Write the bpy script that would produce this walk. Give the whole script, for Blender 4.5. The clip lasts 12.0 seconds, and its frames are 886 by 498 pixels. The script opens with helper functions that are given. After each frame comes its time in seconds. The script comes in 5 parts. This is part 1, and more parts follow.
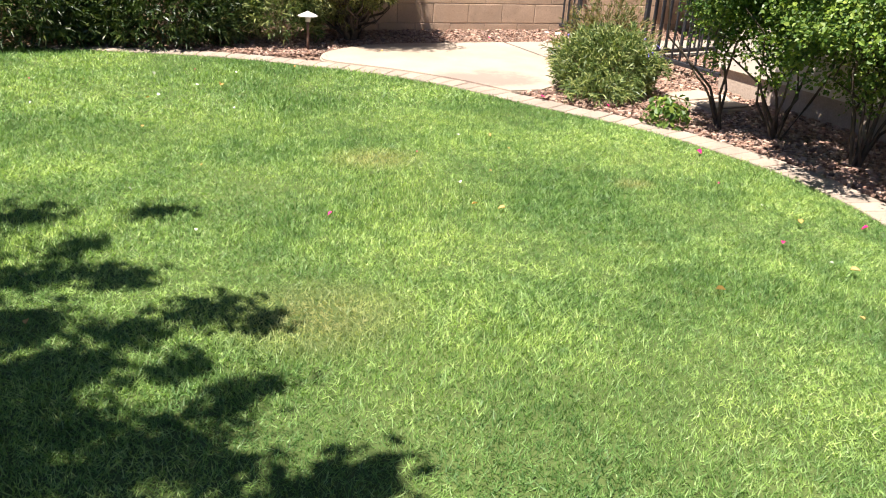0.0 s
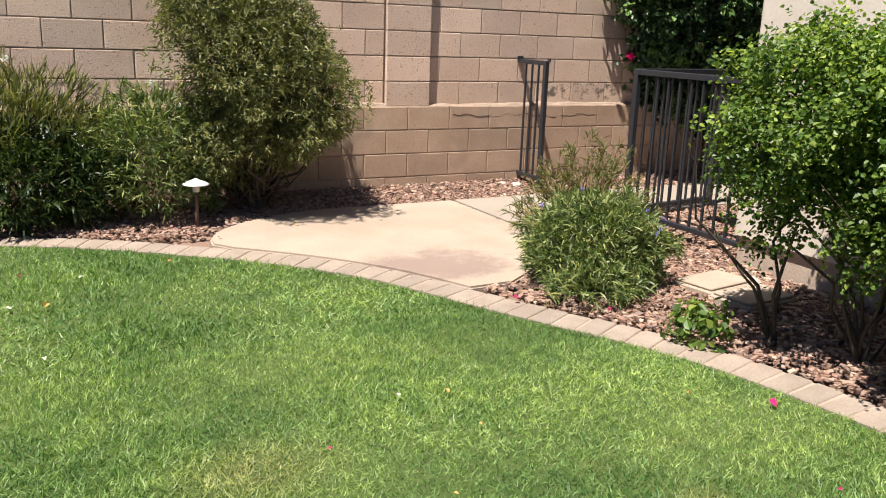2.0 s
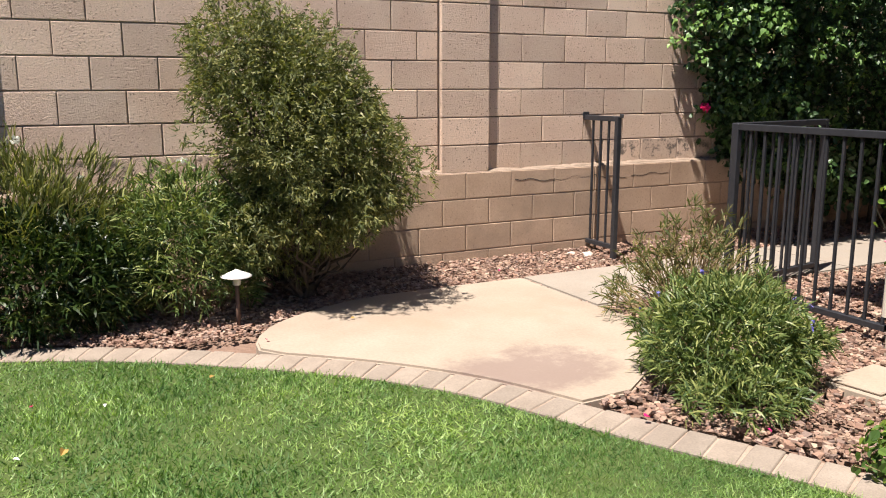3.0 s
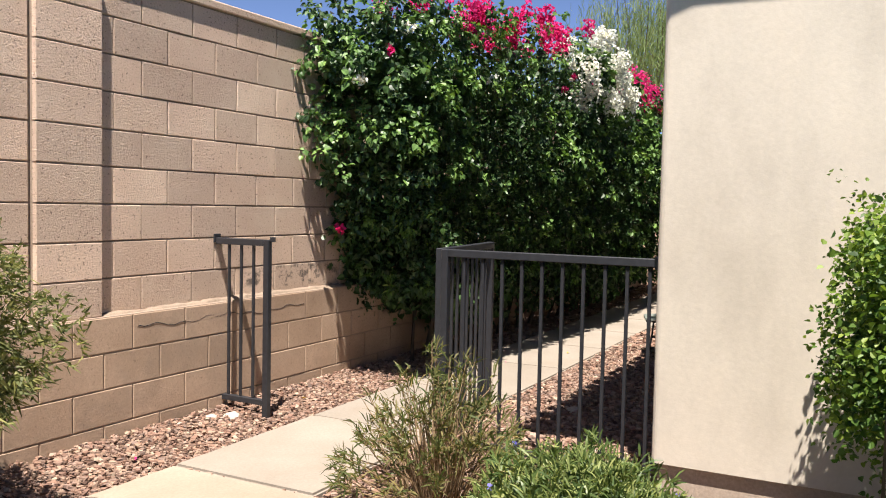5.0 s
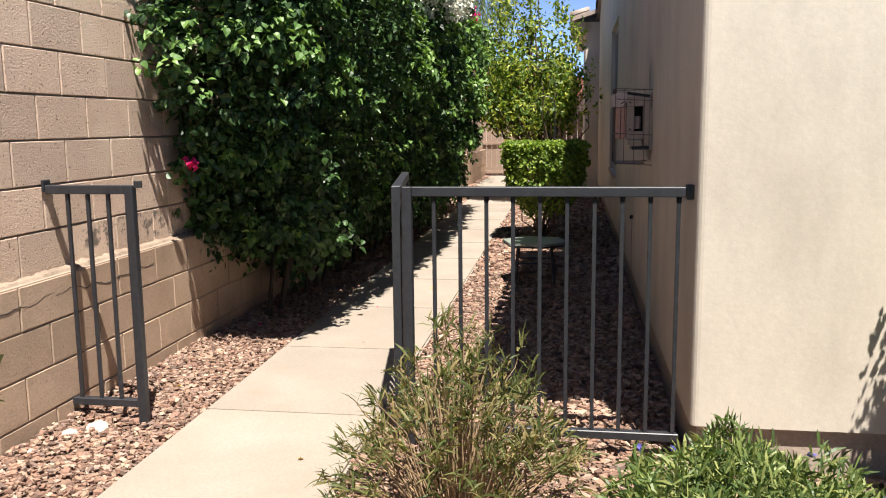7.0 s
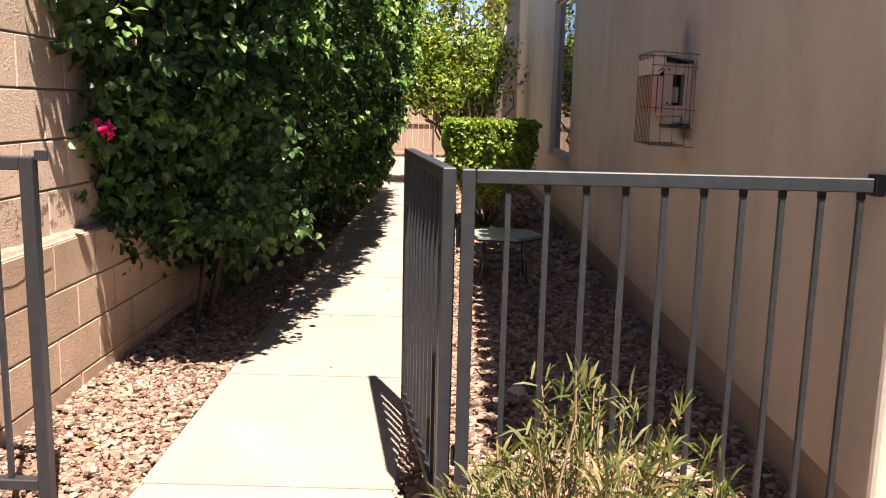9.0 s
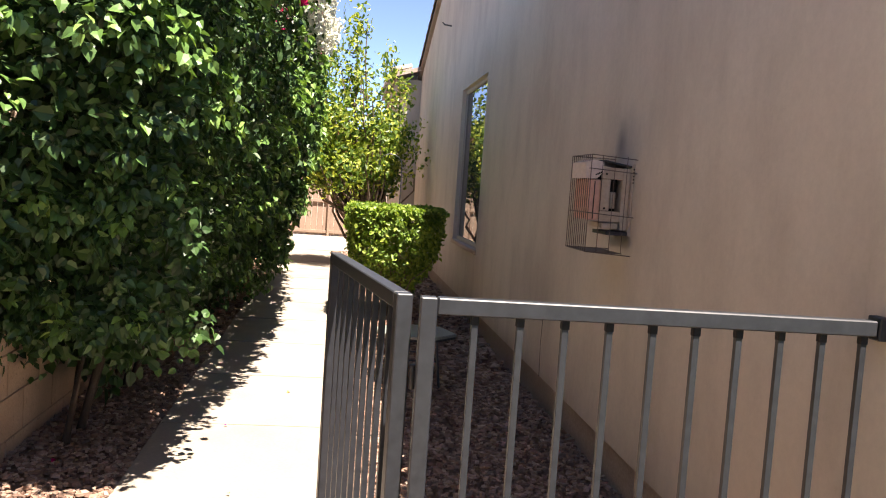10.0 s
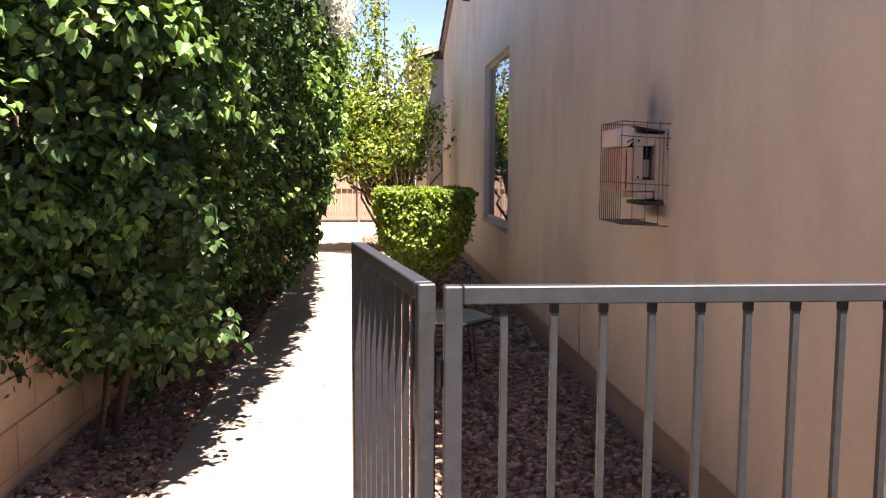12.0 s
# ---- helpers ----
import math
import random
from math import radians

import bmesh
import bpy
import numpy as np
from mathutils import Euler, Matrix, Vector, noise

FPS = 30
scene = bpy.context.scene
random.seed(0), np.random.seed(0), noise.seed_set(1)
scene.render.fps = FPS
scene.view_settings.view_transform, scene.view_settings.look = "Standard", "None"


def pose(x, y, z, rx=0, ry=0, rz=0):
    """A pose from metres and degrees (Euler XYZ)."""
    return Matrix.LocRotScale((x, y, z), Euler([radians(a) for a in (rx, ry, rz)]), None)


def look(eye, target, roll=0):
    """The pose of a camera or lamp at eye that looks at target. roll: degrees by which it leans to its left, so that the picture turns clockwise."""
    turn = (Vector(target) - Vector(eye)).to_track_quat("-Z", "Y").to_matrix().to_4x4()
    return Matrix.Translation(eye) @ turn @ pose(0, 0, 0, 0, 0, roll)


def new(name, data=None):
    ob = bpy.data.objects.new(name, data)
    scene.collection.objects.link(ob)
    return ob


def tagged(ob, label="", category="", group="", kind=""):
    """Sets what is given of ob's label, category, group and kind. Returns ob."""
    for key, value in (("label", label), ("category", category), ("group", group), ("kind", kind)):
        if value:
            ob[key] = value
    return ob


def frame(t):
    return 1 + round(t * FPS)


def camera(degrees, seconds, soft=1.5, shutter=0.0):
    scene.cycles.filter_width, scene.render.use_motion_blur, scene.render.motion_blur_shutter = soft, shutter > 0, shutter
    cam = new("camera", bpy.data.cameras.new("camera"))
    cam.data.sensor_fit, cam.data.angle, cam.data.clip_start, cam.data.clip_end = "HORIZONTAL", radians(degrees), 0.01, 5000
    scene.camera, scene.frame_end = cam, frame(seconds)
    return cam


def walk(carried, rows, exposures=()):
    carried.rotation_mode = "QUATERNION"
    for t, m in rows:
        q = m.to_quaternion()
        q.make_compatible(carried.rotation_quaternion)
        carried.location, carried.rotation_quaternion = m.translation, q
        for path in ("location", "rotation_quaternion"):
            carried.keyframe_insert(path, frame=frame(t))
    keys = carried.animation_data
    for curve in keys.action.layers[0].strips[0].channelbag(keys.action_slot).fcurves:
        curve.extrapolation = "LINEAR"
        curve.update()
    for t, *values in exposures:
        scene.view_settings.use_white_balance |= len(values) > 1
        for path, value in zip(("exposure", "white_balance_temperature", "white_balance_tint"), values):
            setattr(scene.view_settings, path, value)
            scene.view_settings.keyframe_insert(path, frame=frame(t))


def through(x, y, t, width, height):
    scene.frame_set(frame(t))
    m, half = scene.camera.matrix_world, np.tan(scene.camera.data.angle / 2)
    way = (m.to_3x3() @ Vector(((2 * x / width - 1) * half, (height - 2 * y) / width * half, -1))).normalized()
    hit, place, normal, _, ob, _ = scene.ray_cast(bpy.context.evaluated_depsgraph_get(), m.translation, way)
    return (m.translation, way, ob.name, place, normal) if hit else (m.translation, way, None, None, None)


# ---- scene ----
cam = camera(55.5, 12.0, 1.1)
METRES, EYE, TILT, LEAN, TURN = 8.35, 1.305, 0.0, 0.0, -24.7
ROWS = [
    (0.0, 0.0, 0.0, 0.0, 1.39, -22.39, -3.38),
    (0.5, 0.0085, 0.0577, -0.0007, -6.66, -20.19, -2.57),
    (1.0, 0.0144, 0.1164, 0.0001, -10.51, -18.33, -2.39),
    (1.5, 0.0095, 0.1751, 0.0051, -7.35, -17.01, -2.49),
    (2.0, 0.0024, 0.2339, 0.0065, -2.86, -14.47, -2.09),
    (2.5, -0.0182, 0.2902, 0.0117, 1.67, -12.59, -0.5),
    (3.0, -0.037, 0.3382, 0.0104, -2.19, -11.06, 0.04),
    (3.5, -0.0589, 0.3855, 0.0112, -15.81, -7.66, -0.18),
    (5.5, -0.1376, 0.5906, 0.0077, -40.85, -3.88, -1.25),
    (6.0, -0.1426, 0.6398, 0.0065, -45.61, -5.64, -0.8),
    (6.5, -0.1394, 0.6808, 0.0094, -52.49, -6.77, -0.13),
    (7.0, -0.1323, 0.721, 0.0122, -56.47, -8.42, 0.62),
]
PATH = [
    (9.0, (2.593, 6.672, 1.323), (4.566, 6.690, 0.988), 1.3),
    (9.5, (2.819, 6.805, 1.381), (4.785, 6.577, 1.092), 4.3),
    (10.0, (3.012, 6.844, 1.407), (4.992, 6.598, 1.263), 4.0),
    (10.5, (3.131, 6.821, 1.475), (5.124, 6.662, 1.490), 1.9),
    (11.0, (3.169, 6.808, 1.488), (5.159, 6.626, 1.582), 0.7),
    (11.5, (3.163, 6.806, 1.472), (5.154, 6.612, 1.503), 0.7),
    (12.0, (3.172, 6.799, 1.406), (5.156, 6.632, 1.212), 0.3),
]
walk(cam, [(t, pose(0, 0, EYE, TILT, LEAN, TURN) @ pose(METRES * x, METRES * y, METRES * z, 90 + pitch, roll, yaw)) for t, x, y, z, yaw, pitch, roll in ROWS] + [(t, look(eye, target, roll)) for t, eye, target, roll in PATH],
     [(0.0, 1.68, 6600, 15), (0.5, 1.38, 6600, 15), (1.0, 1.18, 6600, 15), (3.0, 1.18, 6550, 15), (5.5, 1.29, 6600, 13), (7.0, 1.32, 6550, 12), (9.0, 1.86, 7100, 19), (9.5, 1.98, 7150, 20), (10.0, 2.13, 7050, 16), (10.5, 2.44, 7050, 20), (11.0, 2.44, 7050, 22), (11.5, 2.26, 7150, 22), (12.0, 2.38, 7150, 24)])
# ---------------------------------------------------------------- world, sun, exposure
SUN_WAY = Vector((0.38, 0.165, -1.0)).normalized()
world = bpy.data.worlds.new("sky")
scene.world = world
world.use_nodes = True
wn = world.node_tree
wn.nodes.clear()
sky = wn.nodes.new("ShaderNodeTexSky")
sky.sky_type = "NISHITA"
sky.sun_disc = False
sky.sun_elevation = radians(67.5)
sky.sun_rotation = radians(246.5)
sky.altitude = 900
sky.air_density = 0.22
sky.dust_density = 0.0
sky.ozone_density = 0.35
bgd = wn.nodes.new("ShaderNodeBackground")
bgd.inputs["Strength"].default_value = 0.15
wout = wn.nodes.new("ShaderNodeOutputWorld")
wn.links.new(sky.outputs[0], bgd.inputs[0])
wn.links.new(bgd.outputs[0], wout.inputs[0])
sun_data = bpy.data.lights.new("sun", "SUN")
sun_data.energy = 5.0
sun_data.angle = radians(0.55)
sun_data.color = (1.0, 0.955, 0.88)
sun = new("sun", sun_data)
sun.matrix_world = look((0, 0, 30), Vector((0, 0, 30)) + SUN_WAY)

# ---------------------------------------------------------------- helpers
rng = np.random.default_rng(7)


def np_mesh(name, verts, quads=None, tris=None, smooth=False):
    """A mesh from arrays of corners."""
    me = bpy.data.meshes.new(name)
    verts = np.asarray(verts, dtype=np.float32).reshape(-1, 3)
    faces, totals = [], []
    for arr, k in ((quads, 4), (tris, 3)):
        if arr is not None and len(arr):
            arr = np.asarray(arr, dtype=np.int32).reshape(-1, k)
            faces.append(arr.ravel())
            totals.append(np.full(len(arr), k, dtype=np.int32))
    loops = np.concatenate(faces)
    totals = np.concatenate(totals)
    starts = np.concatenate(([0], np.cumsum(totals)[:-1])).astype(np.int32)
    me.vertices.add(len(verts))
    me.vertices.foreach_set("co", verts.ravel())
    me.loops.add(len(loops))
    me.loops.foreach_set("vertex_index", loops)
    me.polygons.add(len(totals))
    me.polygons.foreach_set("loop_start", starts)
    me.polygons.foreach_set("loop_total", totals)
    me.polygons.foreach_set("use_smooth", np.full(len(totals), smooth, dtype=bool))
    me.update(calc_edges=True)
    return me


def part(name, data, material, parent=None, label=""):
    """Links a bmesh or a mesh as one object."""
    if isinstance(data, bmesh.types.BMesh):
        me = bpy.data.meshes.new(name)
        bmesh.ops.recalc_face_normals(data, faces=data.faces[:])
        data.to_mesh(me)
        data.free()
    else:
        me = data
    if material is not None and not me.materials:
        me.materials.append(material)
    ob = new(name, me)
    if parent is not None:
        ob.parent = parent
    if label:
        ob["label"] = label
    return ob


def thing(name, label, category, at=(0, 0, 0), group="", kind=""):
    ob = new(name)
    ob.location = at
    ob.empty_display_size = 0.1
    return tagged(ob, label, category, group, kind)


def bm_box(x0, x1, y0, y1, z0, z1, bevel=0.0, bm=None, seg=1):
    own = bm if bm is not None else bmesh.new()
    made = bmesh.ops.create_cube(own, size=1.0)["verts"]
    for v in made:
        v.co = Vector(((x0 + x1) / 2 + v.co.x * (x1 - x0), (y0 + y1) / 2 + v.co.y * (y1 - y0), (z0 + z1) / 2 + v.co.z * (z1 - z0)))
    if bevel:
        edges = list({e for v in made for e in v.link_edges})
        bmesh.ops.bevel(own, geom=edges, offset=bevel, segments=seg, affect="EDGES", profile=0.5)
    return own


def bm_prism(outline, axis, a, b, bm=None):
    """Extrudes an outline of 2D points along an axis from a to b; the points fill the two other axes in order."""
    own = bm if bm is not None else bmesh.new()

    def put(p, w):
        return {"x": (w, p[0], p[1]), "y": (p[0], w, p[1]), "z": (p[0], p[1], w)}[axis]
    lo = [own.verts.new(put(p, a)) for p in outline]
    hi = [own.verts.new(put(p, b)) for p in outline]
    n = len(outline)
    for i in range(n):
        own.faces.new((lo[i], lo[(i + 1) % n], hi[(i + 1) % n], hi[i]))
    own.faces.new(lo)
    own.faces.new(hi[::-1])
    return own


def bm_lathe(profile, seg=20, bm=None, at=(0, 0, 0)):
    own = bm if bm is not None else bmesh.new()
    rings = []
    for r, z in profile:
        rings.append([own.verts.new((at[0] + r * math.cos(2 * math.pi * i / seg), at[1] + r * math.sin(2 * math.pi * i / seg), at[2] + z)) for i in range(seg)])
    for lo, hi in zip(rings, rings[1:]):
        for i in range(seg):
            own.faces.new((lo[i], lo[(i + 1) % seg], hi[(i + 1) % seg], hi[i])).smooth = True
    own.faces.new(rings[0][::-1])
    own.faces.new(rings[-1])
    return own


def tubes(paths, sides=5):
    """Tapered tubes: each path is a list of (point, radius)."""
    verts, quads, base = [], [], 0
    ang = np.arange(sides) * 2 * np.pi / sides
    for path in paths:
        pts = np.array([p for p, _ in path], dtype=float)
        rad = np.array([r for _, r in path], dtype=float)
        way = np.gradient(pts, axis=0)
        way /= np.linalg.norm(way, axis=1, keepdims=True) + 1e-9
        ref = np.where(np.abs(way[:, 2:3]) > 0.9, [[1.0, 0, 0]], [[0, 0, 1.0]])
        a = np.cross(way, ref)
        a /= np.linalg.norm(a, axis=1, keepdims=True) + 1e-9
        b = np.cross(way, a)
        ring = pts[:, None, :] + rad[:, None, None] * (np.cos(ang)[None, :, None] * a[:, None, :] + np.sin(ang)[None, :, None] * b[:, None, :])
        verts.append(ring.reshape(-1, 3))
        n = len(pts)
        i, j = np.meshgrid(np.arange(n - 1), np.arange(sides), indexing="ij")
        k = (j + 1) % sides
        quads.append(np.stack([i * sides + j, i * sides + k, (i + 1) * sides + k, (i + 1) * sides + j], -1).reshape(-1, 4) + base)
        base += n * sides
    return np.concatenate(verts), np.concatenate(quads)


def unit(a):
    return a / (np.linalg.norm(a, axis=-1, keepdims=True) + 1e-9)


def wave(p, f, seed=0.0):
    """Smooth cheap noise of points, about -1 to 1."""
    x, y, z = p[..., 0] * f, p[..., 1] * f, p[..., 2] * f
    return (np.sin(x * 1.7 + 1.3 * np.sin(y * 1.3 + seed) + seed) + np.sin(y * 1.9 + 1.1 * np.sin(z * 1.6 + 2 * seed) + 2.1) + np.sin(z * 1.5 + 1.2 * np.sin(x * 1.1 + seed) + 0.7 * seed)) / 3


def leaf_arrays(points, faces_to, length, width, droop=0.3, fold=0.25, spread=0.6, lengthwise=None):
    """Ovate leaves, folded along the midrib: six corners and two quads each."""
    n = len(points)
    nor = unit(faces_to + rng.normal(0, spread, (n, 3)))
    tip = lengthwise if lengthwise is not None else rng.normal(0, 1, (n, 3))
    tip = tip + np.array([0, 0, -droop])
    tip = unit(tip - nor * np.sum(tip * nor, 1, keepdims=True))
    side = np.cross(nor, tip)
    ln = (length * rng.uniform(0.6, 1.25, n))[:, None]
    wd = ln * (width / length) * 0.5
    up = nor * wd * fold
    base = points
    end = points + tip * ln - nor * ln * 0.12
    v = np.stack([base,
                  base + tip * ln * 0.2 + side * wd * 0.85 + up, base + tip * ln * 0.58 + side * wd * 0.85 + up * 0.8,
                  end,
                  base + tip * ln * 0.58 - side * wd * 0.85 + up * 0.8, base + tip * ln * 0.2 - side * wd * 0.85 + up], 1)
    i = (np.arange(n) * 6)[:, None]
    q = np.concatenate([i + np.array([[0, 1, 2, 3]]), i + np.array([[0, 3, 4, 5]])])
    return v.reshape(-1, 3), q


def broad_leaf_arrays(points, faces_to, length, width, droop=0.5, fold=0.3, spread=0.6, lengthwise=None):
    """Heart-shaped leaves with a midrib: nine corners and four quads each."""
    n = len(points)
    nor = unit(faces_to + rng.normal(0, spread, (n, 3)))
    tip = lengthwise if lengthwise is not None else rng.normal(0, 1, (n, 3))
    tip = tip + np.array([0, 0, -droop])
    tip = unit(tip - nor * np.sum(tip * nor, 1, keepdims=True))
    side = np.cross(nor, tip)
    ln = (length * rng.uniform(0.55, 1.25, n))[:, None]
    wd = ln * (width / length) * 0.5
    up = nor * wd * fold

    def at(t, w, h=1.0):
        return points + tip * ln * t + side * wd * w + up * abs(w) * h - nor * ln * 0.22 * t * t
    v = np.stack([at(0, 0), at(0.02, 0.62), at(0.34, 1.0), at(0.72, 0.58), at(1.0, 0), at(0.72, -0.58), at(0.34, -1.0), at(0.02, -0.62), at(0.42, 0)], 1)
    i = (np.arange(n) * 9)[:, None]
    q = np.concatenate([i + np.array([c]) for c in ((0, 1, 2, 8), (8, 2, 3, 4), (8, 4, 5, 6), (0, 8, 6, 7))])
    return v.reshape(-1, 3), q


def blade_arrays(points, ways, length, width, single=False):
    """Long narrow leaves or grass blades of two quads, bending over."""
    n = len(points)
    ways = unit(ways)
    side = unit(np.cross(ways, rng.normal(0, 1, (n, 3))))
    ln = (length * rng.uniform(0.55, 1.3, n))[:, None]
    w = width * rng.uniform(0.7, 1.2, n)[:, None] * 0.5
    mid = points + ways * ln * 0.55
    end = points + ways * ln - np.array([0, 0, 1.0]) * ln * 0.16
    v = np.stack([points - side * w * 0.6, points + side * w * 0.6, mid - side * w, mid + side * w, end - side * w * 0.12, end + side * w * 0.12], 1)
    if single:
        v = v[:, (0, 1, 5, 4)]
        v[:, 0] -= side * w * 0.4
        v[:, 1] += side * w * 0.4
        return v.reshape(-1, 3), (np.arange(n) * 4)[:, None] + np.array([[0, 1, 2, 3]])
    i = (np.arange(n) * 6)[:, None]
    q = np.concatenate([i + np.array([[0, 1, 3, 2]]), i + np.array([[2, 3, 5, 4]])])
    return v.reshape(-1, 3), q


def shell(n, centre, radii, lump=0.15, depth=0.45, freq=2.5, seed=1.0, low=-0.9):
    """Points in the outer layer of a lumpy ellipsoid, with the way outward."""
    u = unit(rng.normal(0, 1, (n * 2, 3)))
    u = u[u[:, 2] > low][:n]
    r = 1 + lump * wave(u, freq, seed) + lump * 0.6 * wave(u, freq * 2.7, seed + 3)
    r = r * (1 - depth * rng.random(len(u)) ** 1.7)
    radii = np.array(radii)
    return np.array(centre) + u * radii * r[:, None], unit(u / radii)


# ---------------------------------------------------------------- materials
def nodes_of(name):
    m = bpy.data.materials.new(name)
    m.use_nodes = True
    return m, m.node_tree, m.node_tree.nodes["Principled BSDF"]


def add(nt, kind, **values):
    nd = nt.nodes.new(kind)
    for key, value in values.items():
        nd.inputs[key].default_value = value
    return nd


def place_noise(nt, scale, detail=6.0, rough=0.6):
    geo = nt.nodes.new("ShaderNodeNewGeometry")
    t = add(nt, "ShaderNodeTexNoise", Scale=scale, Detail=detail, Roughness=rough)
    nt.links.new(geo.outputs["Position"], t.inputs["Vector"])
    return t


def ramp(nt, source, stops):
    r = nt.nodes.new("ShaderNodeValToRGB")
    el = r.color_ramp.elements
    while len(el) < len(stops):
        el.new(0.5)
    for e, (p, c) in zip(el, stops):
        e.position = p
        e.color = (*c, 1)
    nt.links.new(source, r.inputs[0])
    return r.outputs[0]


def mixed(nt, fac, a, b, mode="MIX"):
    m = nt.nodes.new("ShaderNodeMix")
    m.data_type = "RGBA"
    m.blend_type = mode
    for value, sock in ((fac, m.inputs[0]), (a, m.inputs[6]), (b, m.inputs[7])):
        if isinstance(value, (int, float)):
            sock.default_value = value
        elif isinstance(value, tuple):
            sock.default_value = (*value, 1)
        else:
            nt.links.new(value, sock)
    return m.outputs[2]


def bumped(nt, bsdf, source, strength, distance):
    b = add(nt, "ShaderNodeBump", Strength=strength, Distance=distance)
    nt.links.new(source, b.inputs["Height"])
    nt.links.new(b.outputs[0], bsdf.inputs["Normal"])


def spread_of(nt, source, low, high):
    m = nt.nodes.new("ShaderNodeMapRange")
    m.inputs["From Min"].default_value = low
    m.inputs["From Max"].default_value = high
    nt.links.new(source, m.inputs["Value"])
    return m.outputs[0]


def rough_surface(name, dark, light, fine=60, coarse=2.0, roughness=0.9, bump=0.4, bump_d=0.004, per_object=0.0, stain=None, stain_scale=1.0, grain_mix=0.8, pit_shade=0.0):
    m, nt, b = nodes_of(name)
    big = place_noise(nt, coarse, 5)
    small = place_noise(nt, fine, 4, 0.7)
    col = ramp(nt, big.outputs[0], [(0.3, dark), (0.7, light)])
    grain = ramp(nt, small.outputs[0], [(0.3, (0.72, 0.72, 0.72)), (0.7, (1.12, 1.12, 1.12))])
    col = mixed(nt, grain_mix, col, grain, "MULTIPLY")
    if pit_shade:
        # The pits exist only in colour: dark specks for the shade inside them.
        hole = place_noise(nt, 70.0, 2, 0.4)
        col = mixed(nt, ramp(nt, hole.outputs[0], [(0.63, (0, 0, 0)), (0.73, (pit_shade, pit_shade, pit_shade))]), col, (0.10, 0.07, 0.05))
    if stain:
        st = place_noise(nt, stain_scale, 8, 0.65)
        col = mixed(nt, ramp(nt, st.outputs[0], [(0.52, (0, 0, 0)), (0.72, (0.8, 0.8, 0.8))]), col, stain)
    if per_object:
        info = nt.nodes.new("ShaderNodeObjectInfo")
        tone = ramp(nt, info.outputs["Random"], [(0.0, (1 - per_object,) * 3), (0.5, (1.0, 0.985, 0.97)), (1.0, (1 + per_object, 1 + per_object * 0.9, 1 + per_object * 0.8))])
        col = mixed(nt, 1.0, col, tone, "MULTIPLY")
    nt.links.new(col, b.inputs["Base Color"])
    b.inputs["Roughness"].default_value = roughness
    b.inputs["Specular IOR Level"].default_value = 0.25
    bumped(nt, b, small.outputs[0], bump, bump_d)
    return m


def leaf_material(name, stops, through=0.35, gloss=0.45, glow=(1.5, 1.6, 0.7)):
    """Leaves that let light through, each of its own tone."""
    m, nt, b = nodes_of(name)
    geo = nt.nodes.new("ShaderNodeNewGeometry")
    col = ramp(nt, geo.outputs["Random Per Island"], stops)
    big = place_noise(nt, 3.0, 3)
    col = mixed(nt, 0.6, col, ramp(nt, big.outputs[0], [(0.3, (0.7, 0.75, 0.7)), (0.7, (1.2, 1.15, 1.0))]), "MULTIPLY")
    nt.links.new(col, b.inputs["Base Color"])
    b.inputs["Roughness"].default_value = gloss
    b.inputs["Specular IOR Level"].default_value = 0.35
    tr = nt.nodes.new("ShaderNodeBsdfTranslucent")
    nt.links.new(mixed(nt, 1.0, col, glow, "MULTIPLY"), tr.inputs["Color"])
    mx = nt.nodes.new("ShaderNodeMixShader")
    mx.inputs[0].default_value = through
    nt.links.new(b.outputs[0], mx.inputs[1])
    nt.links.new(tr.outputs[0], mx.inputs[2])
    nt.links.new(mx.outputs[0], nt.nodes["Material Output"].inputs["Surface"])
    return m


def island_material(name, stops, roughness=0.85, fine=90, bump=0.5, bump_d=0.003):
    m, nt, b = nodes_of(name)
    geo = nt.nodes.new("ShaderNodeNewGeometry")
    col = ramp(nt, geo.outputs["Random Per Island"], stops)
    small = place_noise(nt, fine, 5, 0.7)
    col = mixed(nt, 0.8, col, ramp(nt, small.outputs[0], [(0.3, (0.7, 0.7, 0.7)), (0.7, (1.2, 1.2, 1.2))]), "MULTIPLY")
    nt.links.new(col, b.inputs["Base Color"])
    b.inputs["Roughness"].default_value = roughness
    bumped(nt, b, small.outputs[0], bump, bump_d)
    return m


def plain(name, colour, roughness=0.5, metal=0.0, fine=40, vary=0.12, bump=0.1):
    m, nt, b = nodes_of(name)
    t = place_noise(nt, fine, 5)
    lo = tuple(c * (1 - vary) for c in colour)
    hi = tuple(c * (1 + vary) for c in colour)
    nt.links.new(ramp(nt, t.outputs[0], [(0.3, lo), (0.7, hi)]), b.inputs["Base Color"])
    b.inputs["Roughness"].default_value = roughness
    b.inputs["Metallic"].default_value = metal
    if bump:
        bumped(nt, b, t.outputs[0], bump, 0.002)
    return m


M_BLOCK = rough_surface("concrete_block", (0.550, 0.402, 0.304), (0.665, 0.510, 0.396), 85, 1.1, 0.95, 0.95, 0.009, 0.15, (0.636, 0.514, 0.397), 1.7, grain_mix=0.6, pit_shade=0.7)


